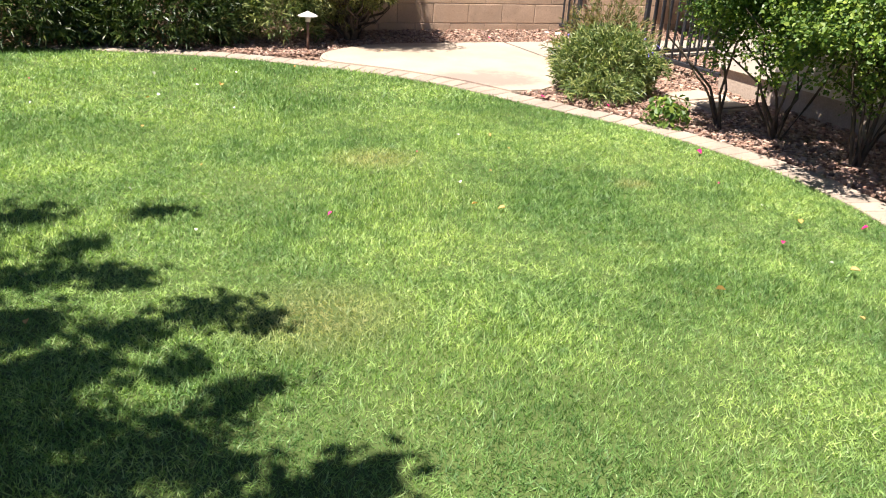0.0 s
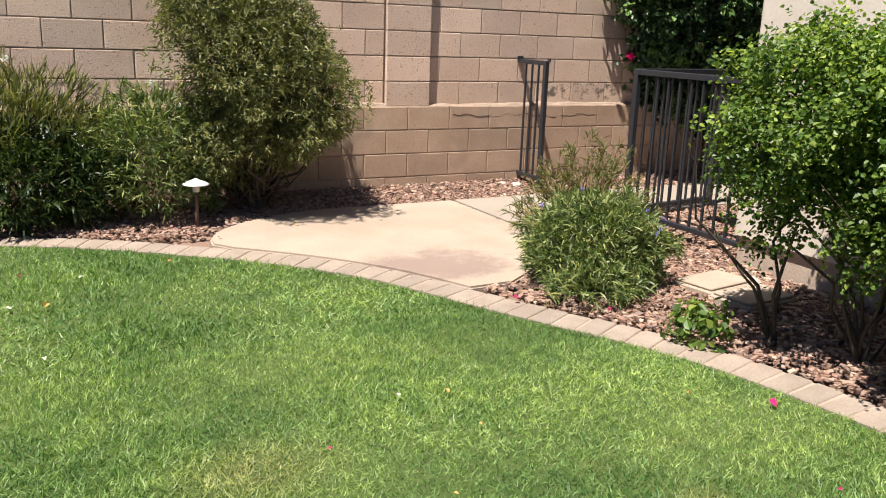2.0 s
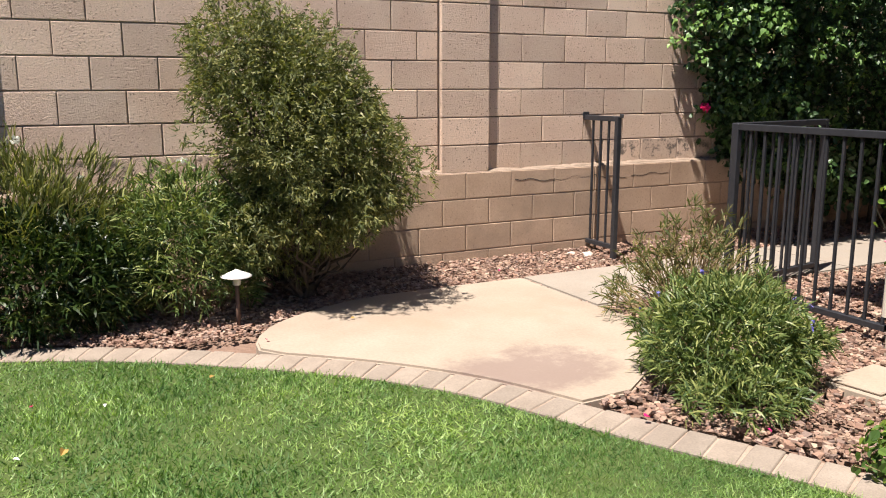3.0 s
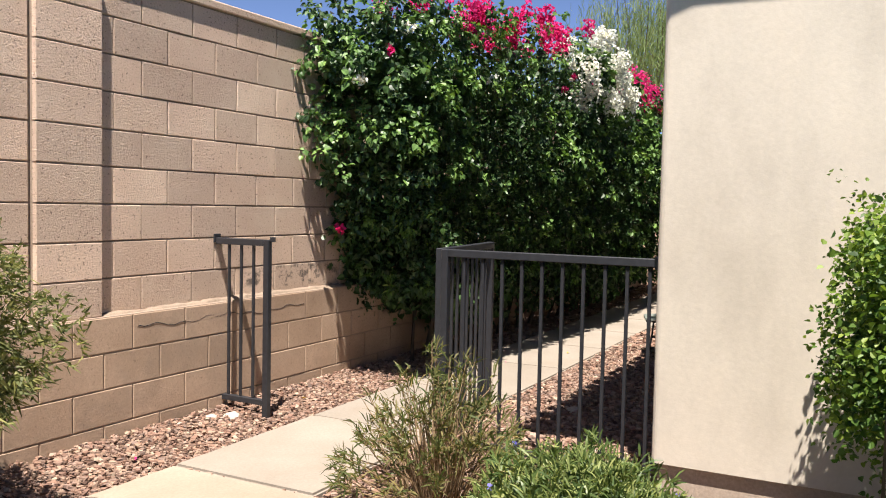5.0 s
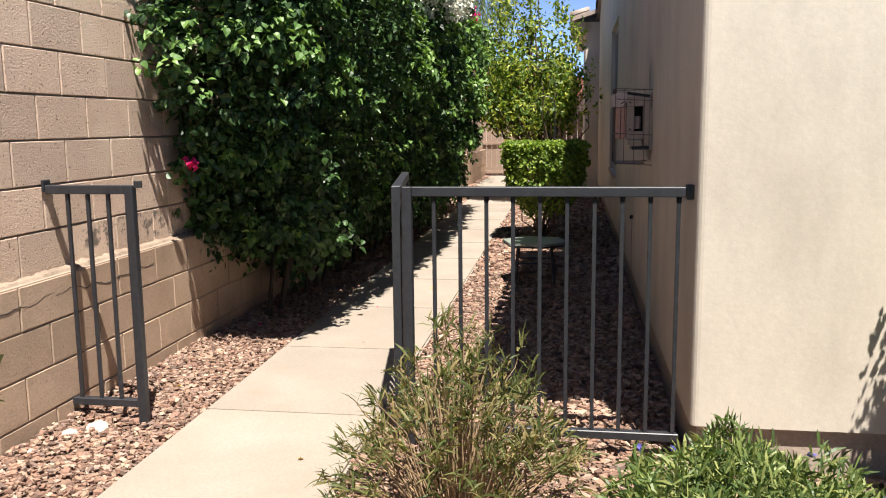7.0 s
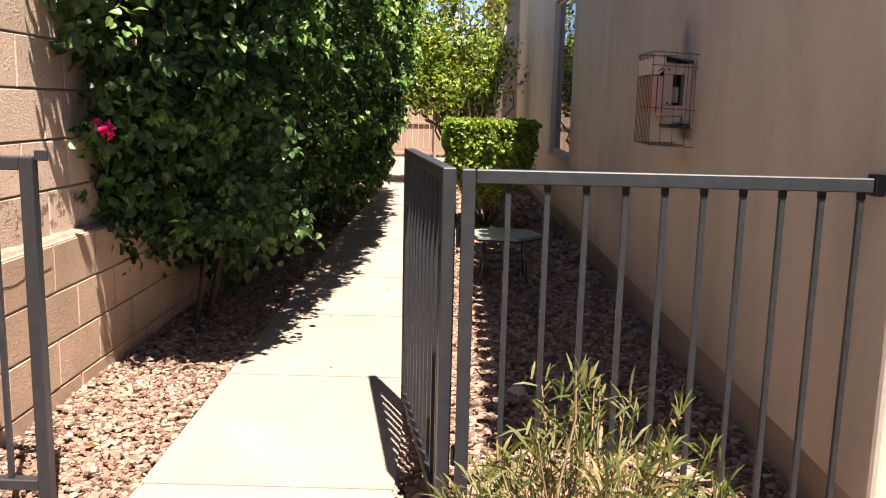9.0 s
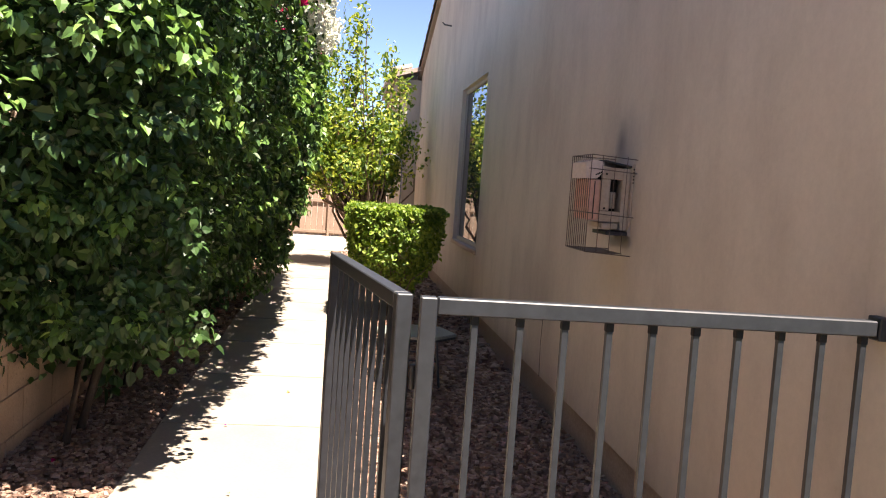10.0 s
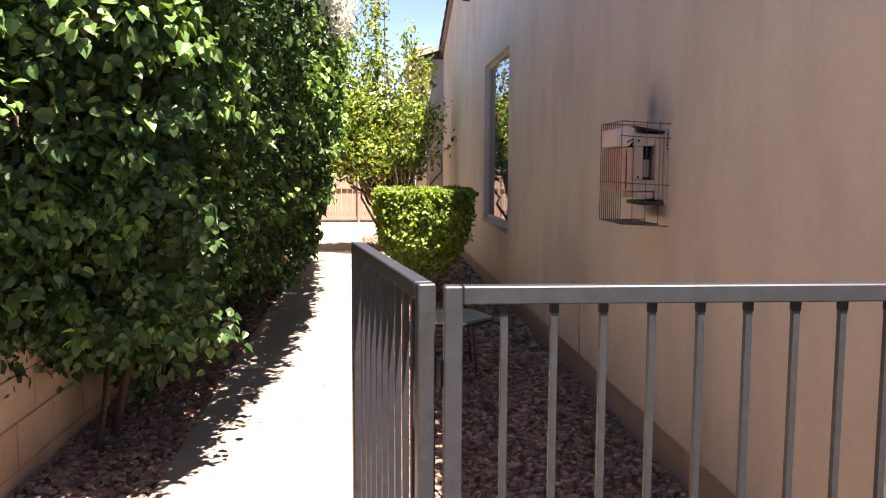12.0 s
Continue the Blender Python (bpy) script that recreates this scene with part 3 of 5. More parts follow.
def gravel():
    """Crushed rock in the beds: small angular chips, squeezed and turned."""
    chip = np.array([(a, b, c) for c in (-1, 1) for b in (-1, 1) for a in (-1, 1)], dtype=float) * 0.66
    tri = np.array([(0, 2, 3), (0, 3, 1), (4, 5, 7), (4, 7, 6), (0, 1, 5), (0, 5, 4), (2, 6, 7), (2, 7, 3), (0, 4, 6), (0, 6, 2), (1, 3, 7), (1, 7, 5)])
    out_v, out_t, base = [], [], 0
    keepout = [p for p in SLAB]
    bank = np.array([p for p in EDGE_LINE])
    for x0, x1, y0, y1, per, size in ((0.2, 9.0, 7.2, 8.28, 2350, 0.0132), (9.0, 20.0, 7.6, 8.3, 480, 0.028), (2.9, 4.86, 2.0, 7.0, 1750, 0.0150), (4.86, 9.0, 5.45, 6.95, 1650, 0.0150), (9.0, 19.6, 5.45, 7.1, 480, 0.028), (-2.0, 0.2, 7.6, 8.28, 300, 0.024)):
        n = int((x1 - x0) * (y1 - y0) * per)
        px, py = rng.uniform(x0, x1, n), rng.uniform(y0, y1, n)
        keep = ~inside(px, py, LAWN) & ~inside(px, py, keepout)
        keep &= ~((px > WALK_X0) & (py > walk_low(px)) & (py < walk_high(px)))
        keep &= ~((px > HOUSE_X - 0.0) & (py < HOUSE_Y - 0.0))
        px, py = px[keep], py[keep]
        far = np.min(np.hypot(px[:, None] - bank[None, ::2, 0], py[:, None] - bank[None, ::2, 1]), axis=1) > 0.25
        px, py = px[far], py[far]
        n = len(px)
        s = size * rng.uniform(0.5, 1.45, n)
        shape = chip[None] * (1 + rng.normal(0, 0.20, (n, 8, 3))) * np.array([1, 1, 1.0]) * (s[:, None] * rng.uniform(0.55, 1.4, (n, 3)))[:, None, :]
        shape[:, :, 2] *= 0.52
        a, t = rng.uniform(0, 6.3, n), rng.normal(0, 0.24, n)
        ca, sa, ct, st = np.cos(a)[:, None], np.sin(a)[:, None], np.cos(t)[:, None], np.sin(t)[:, None]
        xx, zz = shape[..., 0] * ct - shape[..., 2] * st, shape[..., 0] * st + shape[..., 2] * ct
        shape = np.stack([xx * ca - shape[..., 1] * sa, xx * sa + shape[..., 1] * ca, zz], -1)
        pos = np.stack([px, py, bed_height(px, py) + s * 0.25 + rng.uniform(0, 0.012, n)], 1)
        out_v.append((shape + pos[:, None, :]).reshape(-1, 3))
        out_t.append((tri[None] + (np.arange(n) * 8)[:, None, None]).reshape(-1, 3) + base)
        base += n * 8
    return np_mesh("gravel", np.concatenate(out_v), None, np.concatenate(out_t))


# soil of the beds, under the rock
bm = bmesh.new()
for x0, x1, ys in ((-9.0, 24.0, (7.55, 7.75, 8.0, 8.25, 8.4)),):
    rows = [[bm.verts.new((x, y, float(bed_height(x, y)) - 0.012)) for x in (x0, x1)] for y in ys]
    for lo, hi in zip(rows, rows[1:]):
        bm.faces.new((lo[0], lo[1], hi[1], hi[0]))
tagged(part("planting_bed", bm, M_SOIL), "brown soil bed rising to the block wall", "soil bed", kind="structure")
tagged(part("gravel", gravel(), M_GRAVEL), "pinkish brown crushed granite gravel in the beds", "gravel", kind="stuff")

# ---------------------------------------------------------------- house
WIN = (11.45, 13.25, 0.80, 2.60)
house = thing("house", "single-storey stucco house with a clay tile roof", "house")


def wall_with_hole(outline, hole, y0, y1):
    """A wall in the xz plane: its outline is split into columns round a rectangular opening."""
    bm = bmesh.new()
    hx0, hx1, hz0, hz1 = hole

    def top(x):
        return float(np.interp(x, [p[0] for p in outline], [p[1] for p in outline]))
    xs = sorted({p[0] for p in outline} | {hx0, hx1})
    z_low = 0.2
    for a, b in zip(xs, xs[1:]):
        if b - a < 1e-6:
            continue
        ta, tb = top(a + 1e-6), top(b - 1e-6)
        if a >= hx0 - 1e-6 and b <= hx1 + 1e-6:
            bm_prism([(a, z_low), (b, z_low), (b, hz0), (a, hz0)], "y", y0, y1, bm)
            bm_prism([(a, hz1), (b, hz1), (b, tb), (a, ta)], "y", y0, y1, bm)
        else:
            bm_prism([(a, z_low), (b, z_low), (b, tb), (a, ta)], "y", y0, y1, bm)
    bmesh.ops.remove_doubles(bm, verts=bm.verts[:], dist=0.0005)
    return bm


part("wall", wall_with_hole([(HOUSE_X + 0.2005, 3.3), (9.2, 3.3), (9.2001, 3.70), (13.9, 5.18), (19.2, 3.50)], WIN, HOUSE_Y - 0.2, HOUSE_Y), M_STUCCO, house)
bm = bm_box(HOUSE_X, HOUSE_X + 0.2, -3.0, HOUSE_Y, 0.2, 3.3)
edge = [e for e in bm.edges if all(abs(v.co.x - HOUSE_X) < 1e-5 and abs(v.co.y - HOUSE_Y) < 1e-5 for v in e.verts)]
bmesh.ops.bevel(bm, geom=edge, offset=0.03, segments=4, affect="EDGES", profile=0.5)
part("wall", bm, M_STUCCO, house)
part("footing", bm_box(HOUSE_X + 0.03, 19.2, HOUSE_Y - 0.2, HOUSE_Y - 0.03, -0.05, 0.198), M_STEM, house, "bare concrete footing")
part("footing", bm_box(HOUSE_X + 0.03, HOUSE_X + 0.2, -3.0, HOUSE_Y - 0.201, -0.05, 0.198), M_STEM, house, "bare concrete footing")
# closing walls at the back of the house
part("wall", bm_box(HOUSE_X + 0.2, 24.0, -3.0, -2.8, 0.0, 3.3), M_STUCCO, house)
# window: frame, sill, glass
wx0, wx1, wz0, wz1 = WIN
window = part("window", bm_box(wx0 + 0.04, wx1 - 0.04, HOUSE_Y - 0.075, HOUSE_Y - 0.065, wz0 + 0.04, wz1 - 0.04), M_GLASS, house, "tall reflecting window pane")
M_FRAME = plain("window_frame_paint", (0.40, 0.34, 0.28), 0.5)
for nm, b4 in (("frame", (wx0, wx0 + 0.045, wz0, wz1)), ("frame", (wx1 - 0.045, wx1, wz0, wz1)), ("frame", (wx0 + 0.045, wx1 - 0.045, wz1 - 0.045, wz1)), ("frame", (wx0 + 0.045, wx1 - 0.045, wz0, wz0 + 0.045))):
    part(nm, bm_box(b4[0], b4[1], HOUSE_Y - 0.10, HOUSE_Y - 0.045, b4[2], b4[3], 0.006), M_FRAME, window)
part("sill", bm_box(wx0 - 0.02, wx1 + 0.02, HOUSE_Y - 0.06, HOUSE_Y + 0.022, wz0 - 0.045, wz0 - 0.001, 0.006), M_TRIM, window)
# eave moulding of the near wing
COVE = [(5.502, 2.87), (5.522, 2.875), (5.528, 2.90), (5.515, 2.915)] + [(5.515 + 0.235 * (1 - math.cos(a)), 2.915 + 0.225 * math.sin(a)) for a in (0.2, 0.4, 0.6, 0.8, 1.0, 1.2, 1.4, 1.55)] + [(5.765, 3.15), (5.765, 3.175), (5.80, 3.18), (5.80, 3.205), (5.84, 3.21), (5.84, 3.28), (5.502, 3.28)]
COVE = [(y - 0.032, z) for y, z in COVE]
part("eave_moulding", bm_prism(COVE, "x", 4.5, 9.17), M_TRIM, house, "cream cove moulding under the eave")
part("eave_moulding", bm_prism([(HOUSE_X + HOUSE_Y - y, z) for y, z in COVE], "y", -3.0, HOUSE_Y - 0.01), M_TRIM, house, "cream cove moulding under the eave")


def roof_sheet(x0, x1, y0, z0, y1, z1, thick=0.05):
    return bm_prism([(y0, z0), (y1, z1), (y1, z1 + thick), (y0, z0 + thick)], "x", x0, x1)


def barrel(length, r=0.085, wall=0.014, seg=8):
    """A half-round roof tile, open below, lying along y."""
    bm = bmesh.new()
    rows = []
    for y, k in ((0, 1.0), (length, 0.86)):
        outer = [bm.verts.new((r * k * math.cos(math.pi * i / seg), y, r * k * math.sin(math.pi * i / seg))) for i in range(seg + 1)]
        inner = [bm.verts.new(((r * k - wall) * math.cos(math.pi * i / seg), y, (r * k - wall) * math.sin(math.pi * i / seg))) for i in range(seg + 1)]
        rows.append((outer, inner))
    (o0, i0), (o1, i1) = rows
    for i in range(seg):
        bm.faces.new((o0[i], o0[i + 1], o1[i + 1], o1[i])).smooth = True
        bm.faces.new((i0[i], i1[i], i1[i + 1], i0[i + 1])).smooth = True
        bm.faces.new((o0[i], i0[i], i0[i + 1], o0[i + 1]))
        bm.faces.new((o1[i], o1[i + 1], i1[i + 1], i1[i]))
    me = bpy.data.meshes.new("roof_tile")
    bm.to_mesh(me)
    bm.free()
    me.materials.append(M_TILE)
    return me


TILE_MESH = barrel(0.40)
roof = part("roof", roof_sheet(4.4, 9.22, 5.90, 3.285, 0.0, 5.1), M_TILE, house, "brown clay tile roof")
slope = math.degrees(math.atan2(5.1 - 3.285, 5.90))
x = 4.45
while x < 9.25:
    for k in range(3):
        ob = new("roof_tile", TILE_MESH)
        ob.parent = roof
        ob.matrix_basis = pose(x, 5.94 - k * 0.34 * math.cos(radians(slope)), 3.335 + k * 0.34 * math.sin(radians(slope)), 0, 0, 180) @ pose(0, 0, 0, slope, 0, 0)
    x += 0.2
# gable roof behind, its ridge running back from the wall
for a, b in (((13.9, 5.20), (19.5, 3.425)), ((13.9, 5.20), (9.25, 3.735))):
    part("gable_roof", bm_prism([(a[0], a[1]), (b[0], b[1]), (b[0], b[1] + 0.06), (a[0], a[1] + 0.06)], "y", -2.9, HOUSE_Y + 0.06), M_TILE, house, "brown clay tile roof")
    n = int(math.hypot(b[0] - a[0], b[1] - a[1]) / 0.33)
    down = math.degrees(math.atan2(a[1] - b[1], abs(b[0] - a[0])))
    turn = -90 if b[0] > a[0] else 90
    for i in range(n):
        t = (i + 1) / n
        ob = new("rake_tile", TILE_MESH)
        ob.parent = house
        ob.matrix_basis = pose(a[0] + (b[0] - a[0]) * t, HOUSE_Y + 0.02, a[1] + (b[1] - a[1]) * t + 0.055, 0, 0, -turn) @ pose(0, 0, 0, down, 0, 0)
# triangular louvred vent under the ridge
M_LOUVRE = plain("louvre_paint", (0.30, 0.24, 0.20), 0.6)
M_DARK = plain("dark_inside", (0.012, 0.011, 0.010), 0.9)
# A near-black plate on the wall stands for the shade behind the slats.
vent = part("gable_vent", bm_prism([(12.5, 4.36), (15.6, 4.36), (13.95, 4.93)], "y", HOUSE_Y + 0.002, HOUSE_Y + 0.012), M_DARK, house, "dark triangular louvred vent")
for i in range(6):
    z = 4.40 + i * 0.085
    k = (4.93 - z) / 0.57
    a, b = 13.95 - 1.45 * k, 13.95 + 1.65 * k
    part("slat", bm_prism([(HOUSE_Y + 0.014, z + 0.035), (HOUSE_Y + 0.05, z - 0.01), (HOUSE_Y + 0.056, z - 0.004), (HOUSE_Y + 0.02, z + 0.041)], "x", a, b), M_LOUVRE, vent)
for p0, p1 in (((12.42, 4.33), (15.68, 4.33)), ((15.68, 4.33), (13.95, 4.96)), ((12.42, 4.33), (13.95, 4.96))):
    v, q = tubes([[((p0[0], HOUSE_Y + 0.035, p0[1]), 0.03), ((p1[0], HOUSE_Y + 0.035, p1[1]), 0.03)]], 4)
    part("rim", np_mesh("rim", v, q), M_LOUVRE, vent)
# far wing
part("far_wing", bm_box(19.25, 23.6, 0.0, 5.74, 0.0, 3.42), M_STUCCO, house)
wing_roof = part("wing_roof", bm_prism([(6.02, 3.42), (0.0, 5.2), (0.0, 5.26), (6.02, 3.5)], "x", 19.0, 23.9), M_TILE, house, "brown clay tile roof")
for i in range(20):
    ob = new("roof_tile", TILE_MESH)
    ob.parent = wing_roof
    ob.matrix_basis = pose(19.08 + i * 0.24, 6.05, 3.52, 0, 0, 180) @ pose(0, 0, 0, 16.5, 0, 0)
part("wing_fascia", bm_box(19.12, 23.7, 5.741, 5.93, 3.2, 3.415, 0.01), M_TRIM, house)

# ---------------------------------------------------------------- garden wall
wall = tagged(thing("wall_north", "tall tan concrete block wall with pilasters", "wall"), kind="structure")
BL, BH = 0.40, 0.206
part("mortar", bm_box(-9.0, 24.0, WALL_Y + 0.011, WALL_Y + 0.19, 0.0, LEDGE + 9 * BH - 0.004), M_MORTAR, wall)
part("mortar", bm_box(-9.0, 24.0, WALL_LOW_Y + 0.007, WALL_Y + 0.007, -0.1, LEDGE - 0.006), M_MORTAR, wall)


def block_mesh(width, height, deep=0.03, chamfer=0.003):
    """The face of one block: front at y = 0, chamfered all round."""
    bm = bmesh.new()
    w, h, c = width, height, chamfer
    front = [bm.verts.new(p) for p in ((c, 0, c), (w - c, 0, c), (w - c, 0, h - c), (c, 0, h - c))]
    rim = [bm.verts.new(p) for p in ((0, c, 0), (w, c, 0), (w, c, h), (0, c, h))]
    back = [bm.verts.new((v.co.x, deep, v.co.z)) for v in rim]
    bm.faces.new(front)
    for i in range(4):
        j = (i + 1) % 4
        bm.faces.new((front[i], rim[i], rim[j], front[j]))
        bm.faces.new((rim[i], back[i], back[j], rim[j]))
    bmesh.ops.recalc_face_normals(bm, faces=bm.faces[:])
    me = bpy.data.meshes.new("block")
    bm.to_mesh(me)
    bm.free()
    return me


BLOCKS = {}


def lay_block(x0, x1, z, height, y, material, name="block"):
    key = (round(x1 - x0, 2), round(height, 3), material.name)
    if key not in BLOCKS:
        BLOCKS[key] = block_mesh(key[0] - 0.0095, height - 0.0095)
        BLOCKS[key].materials.append(material)
    ob = new(name, BLOCKS[key])
    ob.parent = wall
    ob.location = (x0, y + random.uniform(-0.0014, 0.0012), z)
    return ob


def far_blocks(spans):
    verts, quads, n = [], [], 0
    for x0, x1, z, h, y in spans:
        a, b, c, d = x0, x1 - 0.0095, z, z + h - 0.0095
        verts += [(a, y, c), (b, y, c), (b, y, d), (a, y, d), (a, y + 0.03, c), (b, y + 0.03, c), (b, y + 0.03, d), (a, y + 0.03, d)]
        quads += [(n, n + 1, n + 2, n + 3), (n, n + 4, n + 5, n + 1), (n + 3, n + 2, n + 6, n + 7), (n, n + 3, n + 7, n + 4), (n + 1, n + 5, n + 6, n + 2)]
        n += 8
    return np_mesh("far_blocks", verts, quads)


PILASTERS = [3.73 - 3.36 * k for k in range(1, 4)] + [3.73] + [3.73 + 3.36 * k for k in range(1, 6)]
near_rows, far_spans, far_low = [], [], []
for row in range(9):
    z = LEDGE + row * BH
    x = -9.0 + 0.157 + (0.2 if row % 2 else 0.0)
    edges_x = []
    while x < 4.0:
        edges_x.append((x, x + BL))
        x += BL
    x = 3.647 + (0.2 if row % 2 else 0.0)
    while x < 23.6:
        edges_x.append((max(x, 3.9), x + BL))
        x += BL
    for a, b in edges_x:
        pieces = [(a, b)]
        for p in PILASTERS:
            pieces = [s for (c, d) in pieces for s in ((c, min(d, p)), (max(c, p + 0.41), d)) if s[1] - s[0] > 0.03]
        for c, d in pieces:
            if 0.0 < c < 6.7:
                near_rows.append((round(c, 3), round(d, 3), z, BH, WALL_Y, M_BLOCK))
            else:
                far_spans.append((c, d, z, BH, WALL_Y))
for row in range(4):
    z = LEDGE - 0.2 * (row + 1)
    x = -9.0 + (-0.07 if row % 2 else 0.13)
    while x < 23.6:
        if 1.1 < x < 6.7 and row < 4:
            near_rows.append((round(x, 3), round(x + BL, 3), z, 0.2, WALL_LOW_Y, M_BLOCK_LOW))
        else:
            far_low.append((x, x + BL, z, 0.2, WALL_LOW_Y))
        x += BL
part("far_blocks", far_blocks(far_spans), M_BLOCK, wall)["kind"] = "stuff"
part("far_blocks", far_blocks(far_low), M_BLOCK_LOW, wall)["kind"] = "stuff"
part("ledge", bm_box(-9.0, 24.0, WALL_LOW_Y + 0.004, WALL_Y + 0.006, LEDGE - 0.012, LEDGE - 0.003, 0.002), M_MORTAR, wall, "pale mortar ledge")
part("cap", bm_box(-9.0, 24.0, WALL_Y - 0.02, WALL_Y + 0.21, LEDGE + 9 * BH - 0.003, LEDGE + 9 * BH + 0.05, 0.008), M_BLOCK, wall)
def ledge_fillet(x0, x1, step=0.03):
    """A rough wedge of mortar lying along the ledge, uneven in height and width."""
    xs = np.arange(x0, x1, step)
    p = np.stack([xs, np.zeros_like(xs), np.zeros_like(xs)], 1)
    rise = np.clip(0.009 + 0.010 * wave(p, 2.2, 0.3) + 0.010 * wave(p, 11.0, 1.7) + rng.normal(0, 0.003, len(xs)), 0.002, 0.05)
    reach = np.clip(WALL_LOW_Y + 0.018 + 0.007 * wave(p, 17.0, 0.9) + rng.normal(0, 0.002, len(xs)), WALL_LOW_Y - 0.003, WALL_Y - 0.02)
    rows = [np.stack([xs, reach, np.full_like(xs, LEDGE - 0.004)], 1), np.stack([xs, reach + 0.012, LEDGE + rise * 0.55], 1), np.stack([xs, np.full_like(xs, WALL_Y + 0.004), LEDGE + rise], 1)]
    n = len(xs)
    i = np.arange(n - 1)
    quads = [np.stack([k * n + i, k * n + i + 1, (k + 1) * n + i + 1, (k + 1) * n + i], 1) for k in range(2)]
    return np_mesh("mortar_fillet", np.concatenate(rows), np.concatenate(quads))


M_CRUMB = rough_surface("crumbling_mortar", (0.235, 0.178, 0.130), (0.33, 0.255, 0.19), 90, 8, 0.95, 0.9, 0.006)
part("mortar_fillet", ledge_fillet(-3.0, 14.0), M_CRUMB, wall, "crumbling pale mortar along the ledge")
# other boundary walls that close the yard
for nm, b4 in (("wall_west", (-9.2, -9.0, -9.2, 8.5)), ("wall_south", (-9.0, 4.9, -9.2, -9.0))):
    tagged(part(nm, bm_box(*b4, 0, 2.2), M_BLOCK), "plain tan concrete block boundary wall", "wall", kind="structure")

# ---------------------------------------------------------------- iron gate and railings
def bar(name, x0, x1, y0, y1, z0, z1, parent, bevel=0.003, label=""):
    return part(name, bm_box(x0, x1, y0, y1, z0, z1, bevel), M_IRON, parent, label)


RAIL_TOP = 1.15
panel = thing("railing", "dark grey iron railing fixed to the house corner", "railing", (4.976, 6.625, 0))
RUN = 1.163
bar("post", -0.02, 0.02, -0.02, 0.02, 0.0, RAIL_TOP, panel)
bar("top_rail", -0.02, 0.02, -RUN + 0.03, -0.021, RAIL_TOP - 0.04, RAIL_TOP, panel)
bar("bottom_rail", -0.019, 0.019, -RUN + 0.03, -0.021, 0.09, 0.125, panel)
bar("bracket", -0.028, 0.028, -RUN, -RUN + 0.029, RAIL_TOP - 0.05, RAIL_TOP + 0.01, panel)
for i in range(10):
    y = -0.113 - 0.1105 * i
    bar("picket", -0.008, 0.008, y - 0.008, y + 0.008, 0.126, RAIL_TOP - 0.041, panel, 0.001)
    part("picket_boss", bm_box(-0.0095, 0.0095, y - 0.0095, y + 0.0095, RAIL_TOP - 0.062, RAIL_TOP - 0.0405, 0.001), M_DARK, panel, "dark weld collar")

gate = thing("garden_gate", "dark grey iron picket gate standing open over the walkway", "gate", (5.0, 6.679, 0))
bar("hinge_post", -0.0, 0.04, -0.02, 0.02, 0.06, RAIL_TOP, gate)
bar("latch_post", 1.04, 1.08, -0.02, 0.02, 0.06, RAIL_TOP, gate)
bar("top_rail", 0.041, 1.039, -0.02, 0.02, RAIL_TOP - 0.04, RAIL_TOP, gate)
bar("bottom_rail", 0.041, 1.039, -0.019, 0.019, 0.08, 0.115, gate)
for i in range(9):
    bar("picket", 0.04 + 0.1 * (i + 1) - 0.008, 0.04 + 0.1 * (i + 1) + 0.008, -0.008, 0.008, 0.116, RAIL_TOP - 0.041, gate, 0.001)
for z in (0.25, 0.92):
    part("hinge", bm_lathe([(0.007, 0), (0.008, 0.003), (0.008, 0.057), (0.007, 0.06)], 10, None, (-0.002, -0.029, z)), M_IRON, gate)
gate.rotation_euler = (0, 0, radians(9.2))

small = thing("railing", "narrow dark grey iron railing fixed to the block wall", "railing")
SX = 5.06
bar("post", SX - 0.02, SX + 0.02, 7.90, 7.94, 0.0, RAIL_TOP, small)
bar("top_rail", SX - 0.02, SX + 0.02, 7.941, WALL_Y - 0.01, RAIL_TOP - 0.04, RAIL_TOP, small)
bar("bottom_rail", SX - 0.019, SX + 0.019, 7.941, WALL_LOW_Y - 0.004, 0.11, 0.145, small)
bar("bracket", SX - 0.03, SX + 0.03, WALL_Y - 0.012, WALL_Y, RAIL_TOP - 0.03, RAIL_TOP + 0.025, small)
bar("latch", SX - 0.006, SX + 0.006, 7.86, 7.90, RAIL_TOP - 0.012, RAIL_TOP + 0.02, small)
for i in range(3):
    y = 7.94 + 0.1 * (i + 1) - 0.01
    bar("picket", SX - 0.008, SX + 0.008, y - 0.008, y + 0.008, 0.146, RAIL_TOP - 0.041, small, 0.001)

# ---------------------------------------------------------------- path light
lamp = thing("path_light", "white mushroom-shaped garden path light on a rusty stake", "path light", (1.97, 7.42, 0.0))
part("shade", bm_lathe([(0.088, 0.315), (0.09, 0.318), (0.07, 0.328), (0.035, 0.342), (0.014, 0.352), (0.004, 0.356)], 24), M_WHITE, lamp)
part("lens", bm_lathe([(0.022, 0.265), (0.024, 0.27), (0.024, 0.31), (0.022, 0.314)], 14), plain("lamp_lens", (0.5, 0.48, 0.42), 0.2), lamp)
part("stake", bm_lathe([(0.012, -0.02), (0.012, 0.264)], 10), M_STAKE, lamp)

